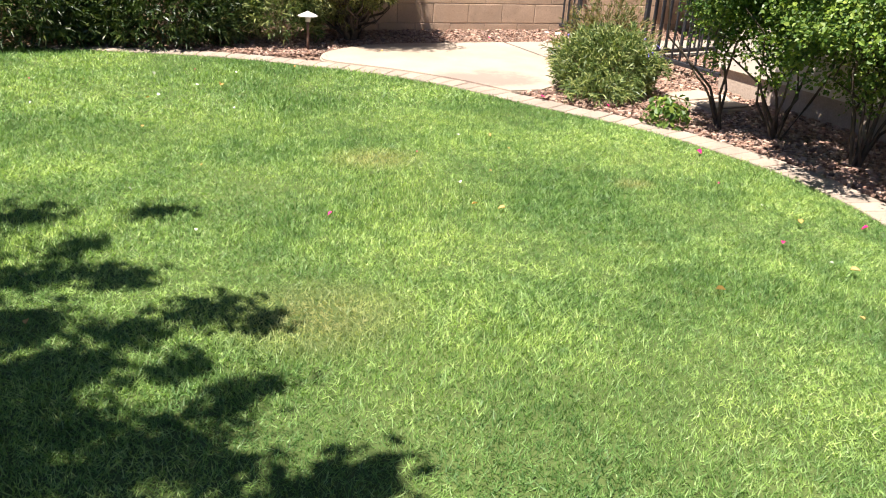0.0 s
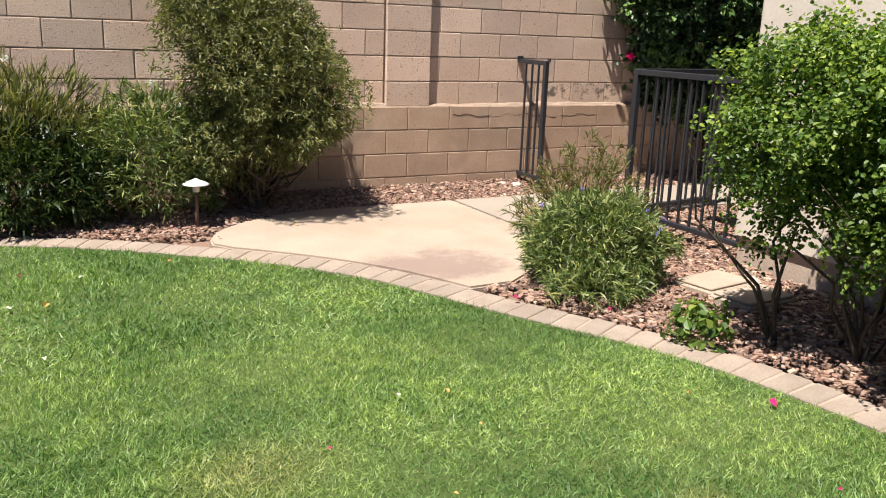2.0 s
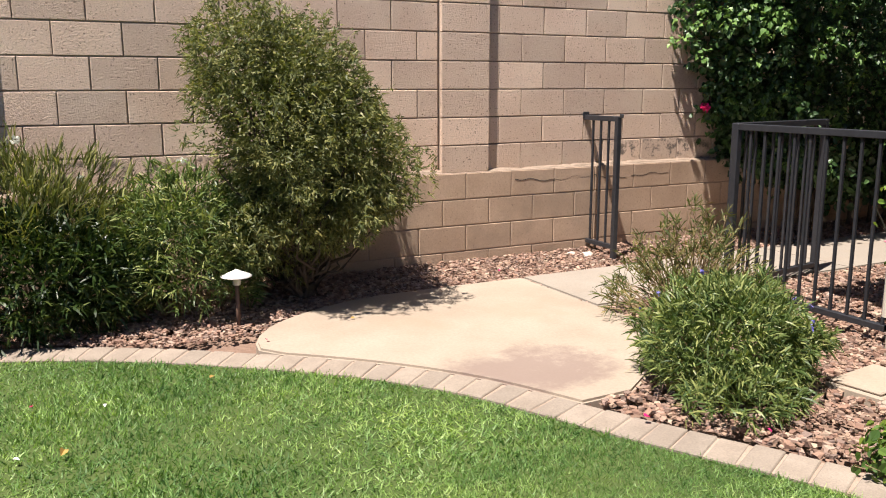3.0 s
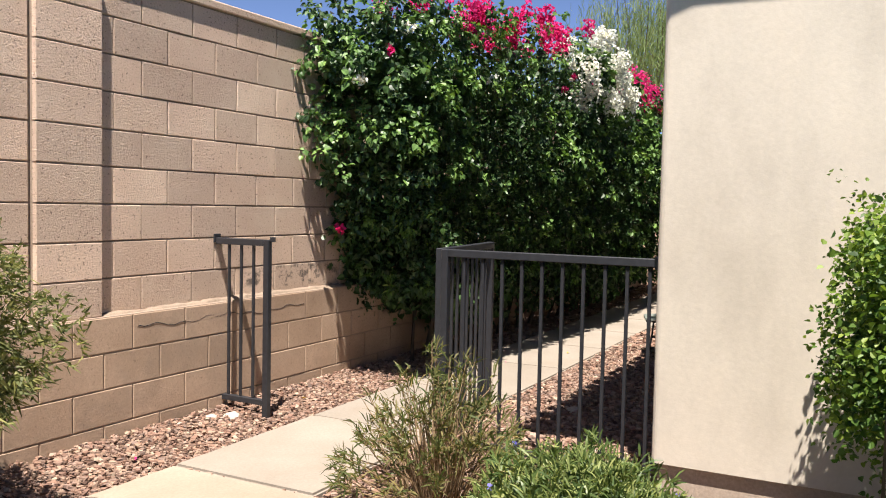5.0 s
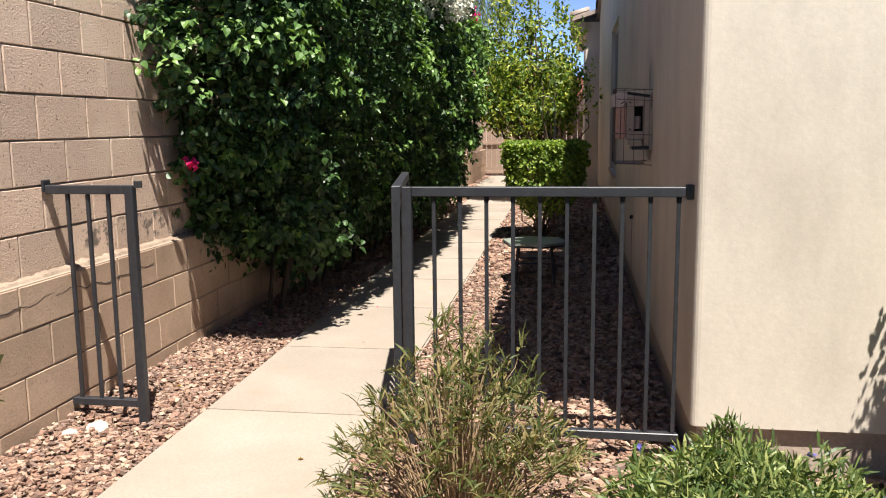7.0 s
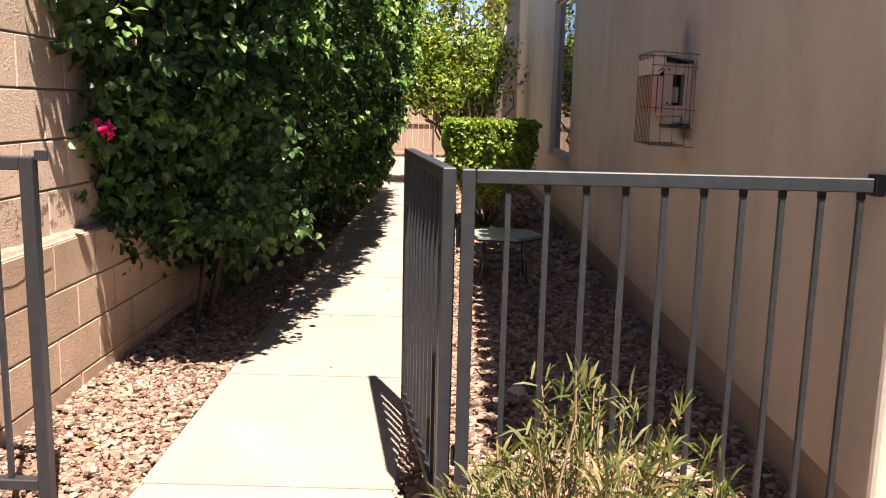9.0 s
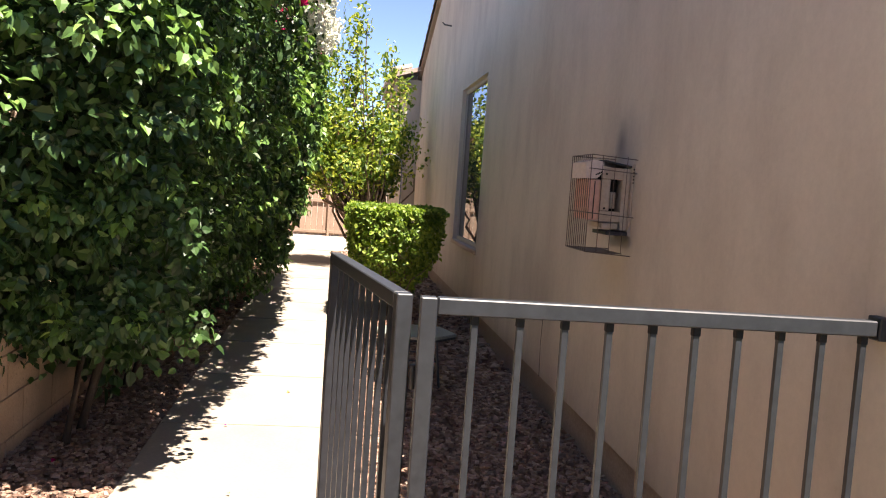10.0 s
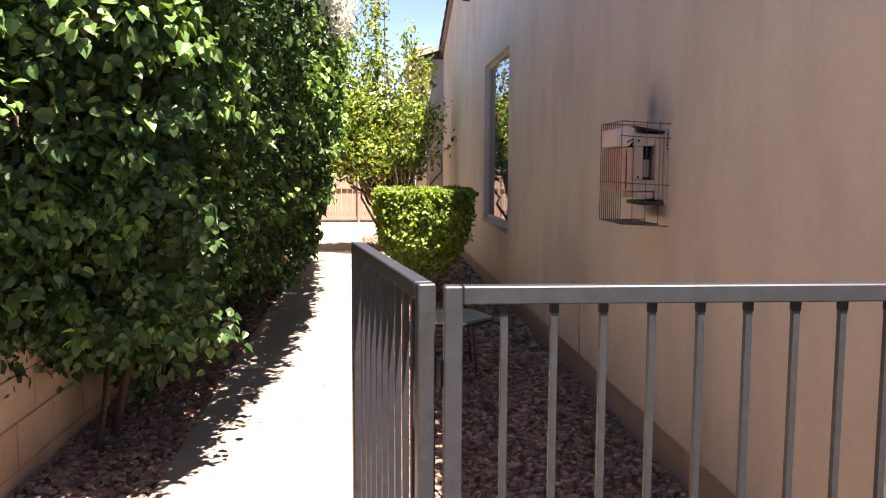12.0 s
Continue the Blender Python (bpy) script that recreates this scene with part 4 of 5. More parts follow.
# ---------------------------------------------------------------- valve box lids
for k, (cx, cy, rz, lab) in enumerate(((4.36, 5.09, 8, "pale concrete valve box lid in the sun"), (4.36, 4.80, 4, "pale concrete valve box lid half in shade"))):
    box = thing("valve_box", lab, "valve box", (cx, cy, 0.0), group="valve boxes by the house")
    part("rim", bm_box(-0.20, 0.20, -0.135, 0.135, -0.03, 0.045, 0.008), M_SLAB, box)
    part("lid", bm_box(-0.185, 0.185, -0.12, 0.12, 0.046, 0.062, 0.006), M_SLAB, box)
    box.rotation_euler = (0, 0, radians(rz))

# ---------------------------------------------------------------- caged unit on the wall
cage = thing("caged_wall_unit", "beige electrical unit in a wire cage on the stucco wall", "wall unit")
M_WIRE = plain("dull_wire", (0.14, 0.11, 0.10), 0.5, 0.6)
M_PEACH = plain("faded_plastic", (0.62, 0.36, 0.27), 0.6)
M_BEIGE = plain("beige_metal", (0.42, 0.35, 0.28), 0.5)
cx0, cx1, cy, cz0, cz1 = 6.885, 7.225, HOUSE_Y + 0.225, 1.155, 1.615
wires = []
for i in range(11):
    x = cx0 + (cx1 - cx0) * i / 10
    wires.append([((x, cy, cz0), 0.002), ((x, cy, cz1), 0.002)])
for y in (HOUSE_Y + 0.05, HOUSE_Y + 0.11, HOUSE_Y + 0.17):
    wires.append([((cx0, y, cz0), 0.0018), ((cx0, y, cz1), 0.0018)])
for z in (cz0, cz0 + 0.185, cz1 - 0.065, cz1):
    wires.append([((cx0, HOUSE_Y, z - 0.012), 0.0024), ((cx0, HOUSE_Y + 0.12, z - 0.006), 0.0024), ((cx0, cy, z), 0.0024), ((cx1, cy, z), 0.0024), ((cx1, HOUSE_Y, z), 0.0024)])
for wp in wires:
    v, q = tubes([wp], 5)
    part("wire", np_mesh("wire", v, q), M_WIRE, cage)
plate = part("back_plate", bm_box(6.915, 7.165, HOUSE_Y, HOUSE_Y + 0.012, 1.235, 1.585, 0.003), M_BEIGE, cage)
for k in range(5):
    part("screw", bm_box(6.9105, 6.9145, HOUSE_Y + 0.003, HOUSE_Y + 0.009, 1.49 + 0.016 * k, 1.498 + 0.016 * k, 0.001), M_DARK, plate)
# open-fronted casing: four sides round a near-black block for the hollow's shade
body = part("casing", bm_box(6.935, 7.155, HOUSE_Y + 0.013, HOUSE_Y + 0.05, 1.26, 1.56, 0.004), M_BEIGE, cage, "beige metal casing")
part("casing_rim", bm_box(6.935, 6.947, HOUSE_Y + 0.051, HOUSE_Y + 0.155, 1.505, 1.56, 0.003), M_BEIGE, body)
part("casing_rim", bm_box(6.935, 6.947, HOUSE_Y + 0.051, HOUSE_Y + 0.155, 1.30, 1.352, 0.003), M_BEIGE, body)
part("casing_rim", bm_box(6.935, 6.947, HOUSE_Y + 0.108, HOUSE_Y + 0.155, 1.353, 1.504, 0.003), M_BEIGE, body)
part("hollow_block", bm_box(7.015, 7.145, HOUSE_Y + 0.051, HOUSE_Y + 0.15, 1.31, 1.55, 0.004), M_DARK, body, "near-black block standing for the shaded hollow of the casing")
part("coil", bm_lathe([(0.018, 1.365), (0.02, 1.37), (0.02, 1.44), (0.018, 1.445)], 12, None, (6.98, HOUSE_Y + 0.085, 0)), M_BEIGE, body)
for z in (1.36, 1.525):
    part("screw", bm_box(6.929, 6.9345, HOUSE_Y + 0.128, HOUSE_Y + 0.137, z, z + 0.009, 0.001), M_DARK, body)
cover = part("front_cover", bm_box(6.925, 7.155, HOUSE_Y + 0.157, HOUSE_Y + 0.222, 1.305, 1.50, 0.01, None, 2), M_PEACH, cage, "faded peach plastic cover")
part("cover_seam", bm_box(6.921, 6.9245, HOUSE_Y + 0.188, HOUSE_Y + 0.192, 1.31, 1.49, 0.0005), M_DARK, cover)
hood = part("hood", bm_prism([(HOUSE_Y + 0.155, 1.535), (HOUSE_Y + 0.185, 1.503), (HOUSE_Y + 0.238, 1.503), (HOUSE_Y + 0.242, 1.578), (HOUSE_Y + 0.20, 1.592), (HOUSE_Y + 0.155, 1.585)], "x", 6.915, 7.155), plain("pale_plastic", (0.62, 0.52, 0.47), 0.5), cage, "pale perforated hood")
# The perforations are tiny near-black blocks that stand for shaded openings.
for k in range(4):
    part("hole", bm_box(6.9105, 6.9145, HOUSE_Y + 0.163 + 0.008 * k, HOUSE_Y + 0.169 + 0.008 * k, 1.53 - 0.004 * k, 1.538 - 0.004 * k, 0.0005), M_DARK, hood)
part("lid", bm_prism([(HOUSE_Y + 0.013, 1.565), (HOUSE_Y + 0.15, 1.588), (HOUSE_Y + 0.15, 1.596), (HOUSE_Y + 0.013, 1.574)], "x", 6.925, 7.155), M_IRON, cage)
part("foot", bm_box(6.915, 7.135, HOUSE_Y + 0.013, HOUSE_Y + 0.12, 1.238, 1.256, 0.002), M_IRON, cage)
part("foot", bm_box(6.925, 7.135, HOUSE_Y + 0.06, HOUSE_Y + 0.14, 1.268, 1.296, 0.003), M_BEIGE, cage)
part("bottom_tray", bm_box(cx0 + 0.006, cx1 - 0.006, HOUSE_Y + 0.04, cy - 0.006, cz0 - 0.004, cz0 - 0.001), M_WIRE, cage)

hook = thing("wall_hook", "small dark hook on the stucco gable wall", "hook", (14.9, HOUSE_Y, 3.67))
v, q = tubes([[((0, 0, 0), 0.012), ((0, 0.1, 0.01), 0.01), ((-0.1, 0.14, 0.02), 0.008)]], 6)
part("arm", np_mesh("arm", v, q), M_IRON, hook)
wire_drop = thing("wall_cable", "thin cable stub rising along the stucco wall", "cable", (8.44, HOUSE_Y, 0))
v, q = tubes([[((0, 0.004, 0.2), 0.0016), ((0.02, 0.006, 0.42), 0.0016), ((0, 0.006, 0.64), 0.0016)]], 5)
part("wire", np_mesh("wire", v, q), M_IRON, wire_drop)
part("clip", bm_lathe([(0.012, 0.635), (0.014, 0.64), (0.014, 0.66), (0.01, 0.665)], 8, None, (0, 0.012, 0)), M_IRON, wire_drop)

crook = thing("shepherd_hook", "thin black garden hook standing behind the clipped hedge", "garden hook", (12.55, 6.19, 0.0))
v, q = tubes([[((0, 0, -0.1), 0.007), ((0, 0, 1.0), 0.007), ((0, 0, 1.62), 0.006)] + [((0, 0.13 - 0.13 * math.cos(a), 1.62 + 0.13 * math.sin(a)), 0.005) for a in (0.4, 0.8, 1.2, 1.6, 2.0, 2.4, 2.8, 3.2)]], 6)
part("pole", np_mesh("pole", v, q), M_IRON, crook)

# ---------------------------------------------------------------- low table
table = thing("patio_table", "low patio table with a grey top and metal legs", "table", (8.92, 6.27, 0.0))
TOP_M = plain("frosted_top", (0.22, 0.25, 0.22), 0.3)
part("tabletop", slab_mesh([(0.30 * math.cos(math.pi * i / 3 + 0.3), 0.30 * math.sin(math.pi * i / 3 + 0.3)) for i in range(6)], 0.385, 0.365, 0.004), TOP_M, table)
v, q = tubes([[((0.285 * math.cos(math.pi * i / 3 + 0.3), 0.285 * math.sin(math.pi * i / 3 + 0.3), 0.355), 0.009) for i in range(7)]], 6)
part("rim", np_mesh("rim", v, q), M_IRON, table)
for i in range(4):
    a = math.pi * (i / 2 + 0.25)
    v, q = tubes([[((0.2 * math.cos(a), 0.2 * math.sin(a), 0.36), 0.009), ((0.22 * math.cos(a), 0.22 * math.sin(a), 0.2), 0.009), ((0.25 * math.cos(a), 0.25 * math.sin(a), 0.0), 0.009)]], 6)
    part("leg", np_mesh("leg", v, q), M_IRON, table)
v, q = tubes([[((0.22 * math.cos(math.pi * (i / 2 + 0.25)), 0.22 * math.sin(math.pi * (i / 2 + 0.25)), 0.2), 0.006) for i in range(5)]], 5)
part("stretcher", np_mesh("stretcher", v, q), M_IRON, table)

# ---------------------------------------------------------------- far fence and gate
fence = thing("far_fence", "tan painted board fence with a gate across the side yard", "fence", (24.0, 0, 0))
n = 0
y = 5.6
while y < 9.7:
    part("board", bm_box(0.0, 0.022, y, y + 0.131, 0.06, 1.66, 0.006), M_FENCE, fence)
    y += 0.14
for z in (0.10, 0.86, 1.56):
    part("rail", bm_box(-0.045, -0.001, 5.6, 9.7, z, z + 0.07, 0.004), M_FENCE, fence)
part("cap", bm_box(-0.06, 0.05, 5.6, 9.7, 1.662, 1.71, 0.006), M_FENCE, fence)
for y in (7.13, 8.5):
    part("post", bm_box(-0.10, -0.046, y - 0.03, y + 0.03, 0.02, 1.6, 0.004), M_FENCE, fence)
neighbour = thing("neighbour_house", "distant tan house with a red tile roof", "house", (33, 9.5, 0))
part("wall", bm_box(-4, 6, -6, 4, 0, 2.3), M_STUCCO, neighbour)
part("roof", bm_prism([(-6.5, 2.25), (4.5, 2.25), (-1, 3.4)], "x", -4.4, 6.4), rough_surface("red_roof_tile", (0.30, 0.11, 0.075), (0.40, 0.17, 0.12), 30, 3, 0.9), neighbour)


# ---------------------------------------------------------------- plants
def branches(root, ends, thick, wiggle=0.06, steps=5):
    """Stems from a root to the given ends, each tapering."""
    paths = []
    for e in ends:
        r0 = np.array(root) + np.append(rng.normal(0, thick * 1.5, 2), 0)
        e = np.array(e)
        pts = []
        for k in range(steps + 1):
            t = k / steps
            p = r0 + (e - r0) * t
            p[2] = r0[2] + (e[2] - r0[2]) * t ** 0.85
            p = p + rng.normal(0, wiggle, 3) * math.sin(math.pi * t)
            pts.append((p, thick * (1 - 0.8 * t)))
        paths.append(pts)
    return paths


def plant(name, label, category, stem_paths, stem_mat, crown_parts, group=""):
    ob = thing(name, label, category, group=group)
    if len(stem_paths) <= 45:
        for path in stem_paths:
            v, q = tubes([path])
            part("stem", np_mesh("stem", v, q, smooth=True), stem_mat, ob)
    else:
        v, q = tubes(stem_paths)
        part("brushwood", np_mesh("brushwood", v, q, smooth=True), stem_mat, ob)["kind"] = "stuff"
    for nm, arrays, mat, lab in crown_parts:
        v = np.concatenate([a[0] for a in arrays])
        off, qs = 0, []
        for a in arrays:
            qs.append(a[1] + off)
            off += len(a[0])
        part(nm, np_mesh(nm, v, np.concatenate(qs)), mat, ob, lab)["kind"] = "stuff"
    return ob


def tufts(points, out, per, length, width, spread, rise=0.35, single=False):
    """Rosettes of narrow leaves at the shoot ends."""
    p = np.repeat(points, per, 0) + rng.normal(0, 0.012, (len(points) * per, 3))
    o = np.repeat(out, per, 0) + rng.normal(0, spread, (len(points) * per, 3)) + np.array([0, 0, rise])
    return blade_arrays(p, o, length, width, single)


# vine over the wall
def vine():
    """Leaf shoots over the clipped face, the crown and the near end."""
    n = 9500
    x = 6.05 + 8.9 * rng.random(n) ** 1.3
    s = rng.random(n)
    face, top, end = s < 0.74, (s >= 0.74) & (s < 0.88), s >= 0.88
    zz = rng.random(n) ** 0.85
    crest = 2.72 + 0.20 * np.exp(-((x - 9.0) / 2.0) ** 2)
    low = np.interp(x, [6.4, 7.2, 8.4], [0.62, 0.56, 0.50]) - 0.16 * np.clip((x - 8.8) / 1.5, 0, 1) + 0.08 * np.sin(x * 2.1) + 0.06 * np.sin(x * 0.9)
    z = low + (crest - low) * zz
    front = np.interp(x, [6.0, 6.6, 8.0, 10.0, 12.0, 15.0], [7.5, 7.36, 7.22, 7.24, 7.33, 7.46])
    y = front + (0.40 * (1 - zz) ** 1.7 + 0.50 * (1 - zz) ** 4.5) * np.interp(x, [8.0, 10.5], [1.0, 0.45]) + 0.35 * np.clip(zz - 0.86, 0, 1) ** 1.2
    out = np.tile([0.0, -1.0, 0.35], (n, 1))
    y[top] = front[top] + 0.1 + (8.3 - front[top]) * rng.random(top.sum())
    z[top] = crest[top] + 0.05 * rng.normal(0, 1, top.sum())
    out[top] = (0, -0.2, 1)
    z[end] = 0.58 + (crest[end] - 0.58) * zz[end]
    x[end] = 6.0 + 0.26 * np.clip(2.1 - z[end], 0, 2) + 0.52 * np.clip(1.45 - z[end], 0, 1) + 0.3 * np.clip(z[end] - 2.45, 0, 1)
    y[end] = 7.46 + 0.86 * rng.random(end.sum())
    keep_x = 5.97 + 0.26 * np.clip(2.1 - z, 0, 2) + 0.52 * np.clip(1.45 - z, 0, 1)
    x[face] = np.maximum(x[face], keep_x[face])
    x[end] += 0.3 * np.exp(-((y[end] - 7.4) / 0.12) ** 2)
    out[end] = (-1, -0.25, 0.35)
    p = np.stack([x, y, z], 1)
    o = unit(out)
    swell = 0.08 * wave(p, 3.2, 0.4) + 0.15 * wave(p, 8.0, 1.4)
    p = p + o * swell[:, None]
    ok = (p[:, 1] < WALL_Y - 0.04) | (p[:, 2] > 2.66)
    return p[ok], o[ok]


base_p, base_o = vine()
# leafy shoots standing out of the face
shoot = wave(base_p, 11.0, 2.2) + 0.6 * rng.normal(0, 1, len(base_p)) > 0.46
shoot &= rng.random(len(base_p)) < np.where(base_o[:, 0] < -0.5, 0.62, 0.80)
tuft_p, tuft_o = base_p[shoot], base_o[shoot]
# Share of lighter shoots grows with height, where the sun reaches the vine.
lit_young_tuft = rng.random(len(tuft_p)) < np.interp(tuft_p[:, 2], [0.7, 1.3, 2.0], [0.10, 0.20, 0.31])
tuft_p = tuft_p + unit(tuft_o + rng.normal(0, 0.3, tuft_p.shape)) * np.where(lit_young_tuft, rng.uniform(0.08, 0.2, len(tuft_p)), rng.uniform(0.0, 0.13, len(tuft_p)))[:, None]
PER = 15
axis = np.repeat(tuft_o, PER, 0)
ring = rng.normal(0, 1, axis.shape)
ring = unit(ring - axis * np.sum(ring * axis, 1, keepdims=True))
leaf_p = np.repeat(tuft_p, PER, 0) + ring * rng.uniform(0.012, 0.055, (len(axis), 1)) + axis * rng.normal(0, 0.025, (len(axis), 1))
lit = np.repeat(lit_young_tuft, PER)[:, None]
leaf_o = unit(axis * np.where(lit, 0.6, 0.95) + np.array([0, 0, 1.0]) * np.where(lit, 0.75, 0.42) + ring * 0.4)
close = leaf_p[:, 0] < 8.6
# leaves further in, mostly shaded
pick = rng.integers(0, len(base_p), 24000)
deep_p, deep_o = base_p[pick], base_o[pick]
deep_p = deep_p - deep_o * rng.uniform(0.16, 0.5, (24000, 1)) + rng.normal(0, 0.05, (24000, 3))
deep_p[:, 1] = np.minimum(deep_p[:, 1], WALL_Y - 0.05)
inner = np.stack([rng.uniform(6.6, 14.6, 9000), rng.uniform(7.75, 8.3, 9000), rng.uniform(0.5, 2.6, 9000)], 1)
inner[:, 0] = np.maximum(inner[:, 0], 6.15 + 0.26 * np.clip(2.1 - inner[:, 2], 0, 2) + 0.5 * np.clip(1.45 - inner[:, 2], 0, 1))
skirt = np.stack([7.5 + 7.0 * rng.random(2600) ** 1.4, rng.uniform(7.90, 8.2, 2600), 0.22 + 0.45 * rng.random(2600) ** 0.6], 1)
skirt = skirt[wave(skirt, 5.0, 0.8) > -0.15]
inner = np.concatenate([inner, skirt])
young = np.repeat(lit_young_tuft, PER)


def leaves_of(these):
    near, away = these & close, these & ~close
    return [broad_leaf_arrays(leaf_p[near], leaf_o[near], 0.044, 0.039, 0.5, 0.35, 0.45, ring[near] + 0.4 * axis[near]),
            leaf_arrays(leaf_p[away], leaf_o[away], 0.060, 0.05, 0.5, 0.4, 0.5, ring[away] + 0.4 * axis[away])]


lit_young_leaves = leaves_of(young)
crown = leaves_of(~young) + [leaf_arrays(deep_p, deep_o, 0.06, 0.05, 0.5, 0.35, 1.0), leaf_arrays(inner, np.tile([0, -1.0, 0.2], (len(inner), 1)), 0.085, 0.07)]


def bracts(centre, radii, n):
    p, o = shell(n, centre, radii, 0.25, 0.6, 3.0, float(centre[0]))
    return leaf_arrays(p, o, 0.038, 0.034, 0.1, 0.5, 0.9)


pink, white = [], []
for _ in range(34):
    cx = rng.uniform(6.4, 8.5)
    pink.append(bracts((cx, rng.uniform(7.3, 7.95), 2.80 + 0.1 * (cx - 6.4) / 2 + rng.uniform(-0.05, 0.12)), (0.12, 0.1, 0.09), 60))
for _ in range(9):
    pink.append(bracts((rng.uniform(7.3, 8.6), rng.uniform(7.02, 7.25), rng.uniform(2.72, 3.05)), (0.09, 0.07, 0.09), 60))
for k in range(46):
    white.append(bracts((rng.uniform(8.5, 10.1), rng.uniform(7.0, 7.3), rng.uniform(2.42, 3.05)), (0.13, 0.09, 0.13), 110 if k % 3 else 20))
for _ in range(16):
    pink.append(bracts((rng.uniform(10.1, 12.4), rng.uniform(7.15, 7.5), rng.uniform(2.6, 3.0)), (0.15, 0.11, 0.13), 95))
for c in ((6.17, 8.16, 1.205), (6.15, 8.13, 1.19), (8.6, 7.2, 2.62), (8.2, 7.15, 2.45), (5.95, 7.6, 2.45)):
    pink.append(bracts(c, (0.025, 0.025, 0.022), 16))
for c in ((6.1, 7.55, 2.62), (5.88, 7.8, 2.25), (6.9, 7.25, 2.35)):
    white.append(bracts(c, (0.04, 0.04, 0.03), 26))
stems = []
for _ in range(26):
    x = 7.15 + 7.2 * rng.random() ** 1.6
    stems.append([((x, 8.1, 0.03), 0.022), ((x + rng.normal(0, 0.15), 8.0, 0.5), 0.018), ((x + rng.normal(0, 0.3), 7.85, 1.2), 0.012), ((x + rng.normal(0, 0.5), 7.8, 2.0), 0.007)])
plant("bougainvillea", "large clipped bougainvillea with red and white flowers against the wall", "bougainvillea", stems, M_SHADED_BARK,
      [("foliage", crown, M_BOUG, "dense dark green leaves"), ("young_growth", lit_young_leaves, M_LIT_YOUNG, "young leaf shoots, coloured lighter green for the sun on them"), ("red_blossom", pink, M_PINK, "magenta flowers"), ("white_blossom", white, M_PETAL, "white flowers")])

# broad bush before the house: sprays of lobed leaves over bare crossing stems
bp, bo = [], []
for c, r, k, low in (((4.15, 3.35, 1.02), (0.66, 1.15, 0.46), 2300, -0.45), ((4.05, 4.24, 1.0), (0.47, 0.49, 0.47), 1250, -0.7), ((4.15, 2.4, 0.97), (0.66, 0.6, 0.46), 1300, -0.4), ((3.75, 3.0, 0.90), (0.42, 0.6, 0.28), 560, -0.3), ((4.52, 4.33, 0.95), (0.28, 0.44, 0.42), 420, -0.75), ((4.05, 4.18, 0.66), (0.36, 0.34, 0.30), 260, -0.9), ((4.1, 3.55, 0.62), (0.42, 0.5, 0.25), 200, -0.9), ((4.1, 2.3, 0.6), (0.45, 0.5, 0.25), 150, -0.9), ((4.5, 3.2, 0.72), (0.26, 1.0, 0.42), 620, -0.95)):
    p, o = shell(k, c, r, 0.30, 0.5, 5.5, c[1], low)
    bp.append(p)
    bo.append(o)
bp, bo = np.concatenate(bp), np.concatenate(bo)
keep = (bp[:, 0] < HOUSE_X - 0.10) & (bp[:, 1] < 4.66) & (wave(bp, 6.5, 1.1) + 0.5 * rng.random(len(bp)) > 0.0)
bp, bo = bp[keep], bo[keep]
SPRAY = 21
way = unit(bo + rng.normal(0, 0.55, bo.shape) + np.array([0, 0, 0.25]))
along = rng.uniform(-0.05, 0.09, (len(bp), SPRAY))
sp = bp[:, None, :] + way[:, None, :] * along[:, :, None] + rng.normal(0, 0.027, (len(bp), SPRAY, 3)) - np.array([0, 0, 1.0]) * np.clip(along, 0, 1)[:, :, None] * 0.3
so = np.repeat(unit(bo * 0.5 + np.array([0, 0, 0.8])), SPRAY, 0)
sp = sp.reshape(-1, 3)
# Yellow-green sprays, rare low down and frequent near the top.
yellower = np.repeat(rng.random(len(bp)) < np.interp(bp[:, 2], [0.9, 1.2, 1.45], [0.03, 0.22, 0.5]), SPRAY)
ok = sp[:, 0] < HOUSE_X - 0.02
stems = []
for rx, ry, n in ((4.1, 3.95, 9), (4.15, 3.35, 9), (4.05, 2.75, 9), (4.2, 2.15, 7), (3.95, 4.3, 4)):
    stems += branches((rx, ry, 0.0), [(rx + rng.normal(0, 0.3), ry + rng.normal(0, 0.38), rng.uniform(0.65, 1.3)) for _ in range(n)], 0.011, 0.05)
stems = [[(np.array([min(q[0], HOUSE_X - 0.04), min(q[1], 4.5), q[2]]), r) for q, r in path] for path in stems]
plant("broadleaf_bush", "large rounded bright green bush beside the house wall", "bush", stems, M_SHADED_BARK,
      [("foliage", [leaf_arrays(sp[ok & ~yellower], so[ok & ~yellower], 0.0255, 0.021, 0.2, 0.4, 0.7)], M_LIME, "green lobed leaves"), ("young_growth", [leaf_arrays(sp[ok & yellower], so[ok & yellower], 0.0255, 0.021, 0.2, 0.4, 0.7)], M_BOXLEAF, "yellow-green leaves, more of them towards the top")])

# round lance-leaved bush
p, o = shell(1300, (3.79, 5.46, 0.22), (0.40, 0.39, 0.27), 0.16, 0.45, 5.0, 2.0, -0.6)
p2, o2 = shell(160, (3.55, 5.12, 0.10), (0.3, 0.2, 0.12), 0.1, 0.5, 3.0, 2.0, -0.3)
p, o = np.concatenate([p, p2]), np.concatenate([o, o2])
fl, fo = shell(26, (3.77, 5.48, 0.22), (0.47, 0.45, 0.33), 0.1, 0.1, 3.0, 2.0, 0.1)
plant("ruellia_bush", "low round green bush with narrow leaves and blue flowers", "bush",
      branches((3.76, 5.47, 0.0), [tuple(q) for q in p[:40]], 0.006), M_TWIG,
      [("foliage", [tufts(p, o, 11, 0.058, 0.0082, 0.9)], M_LANCE, "narrow light green leaves"), ("blue_blossom", [leaf_arrays(np.repeat(fl[:9], 5, 0), np.repeat(fo[:9], 5, 0), 0.02, 0.017)], M_BLUE, "small blue flowers")])

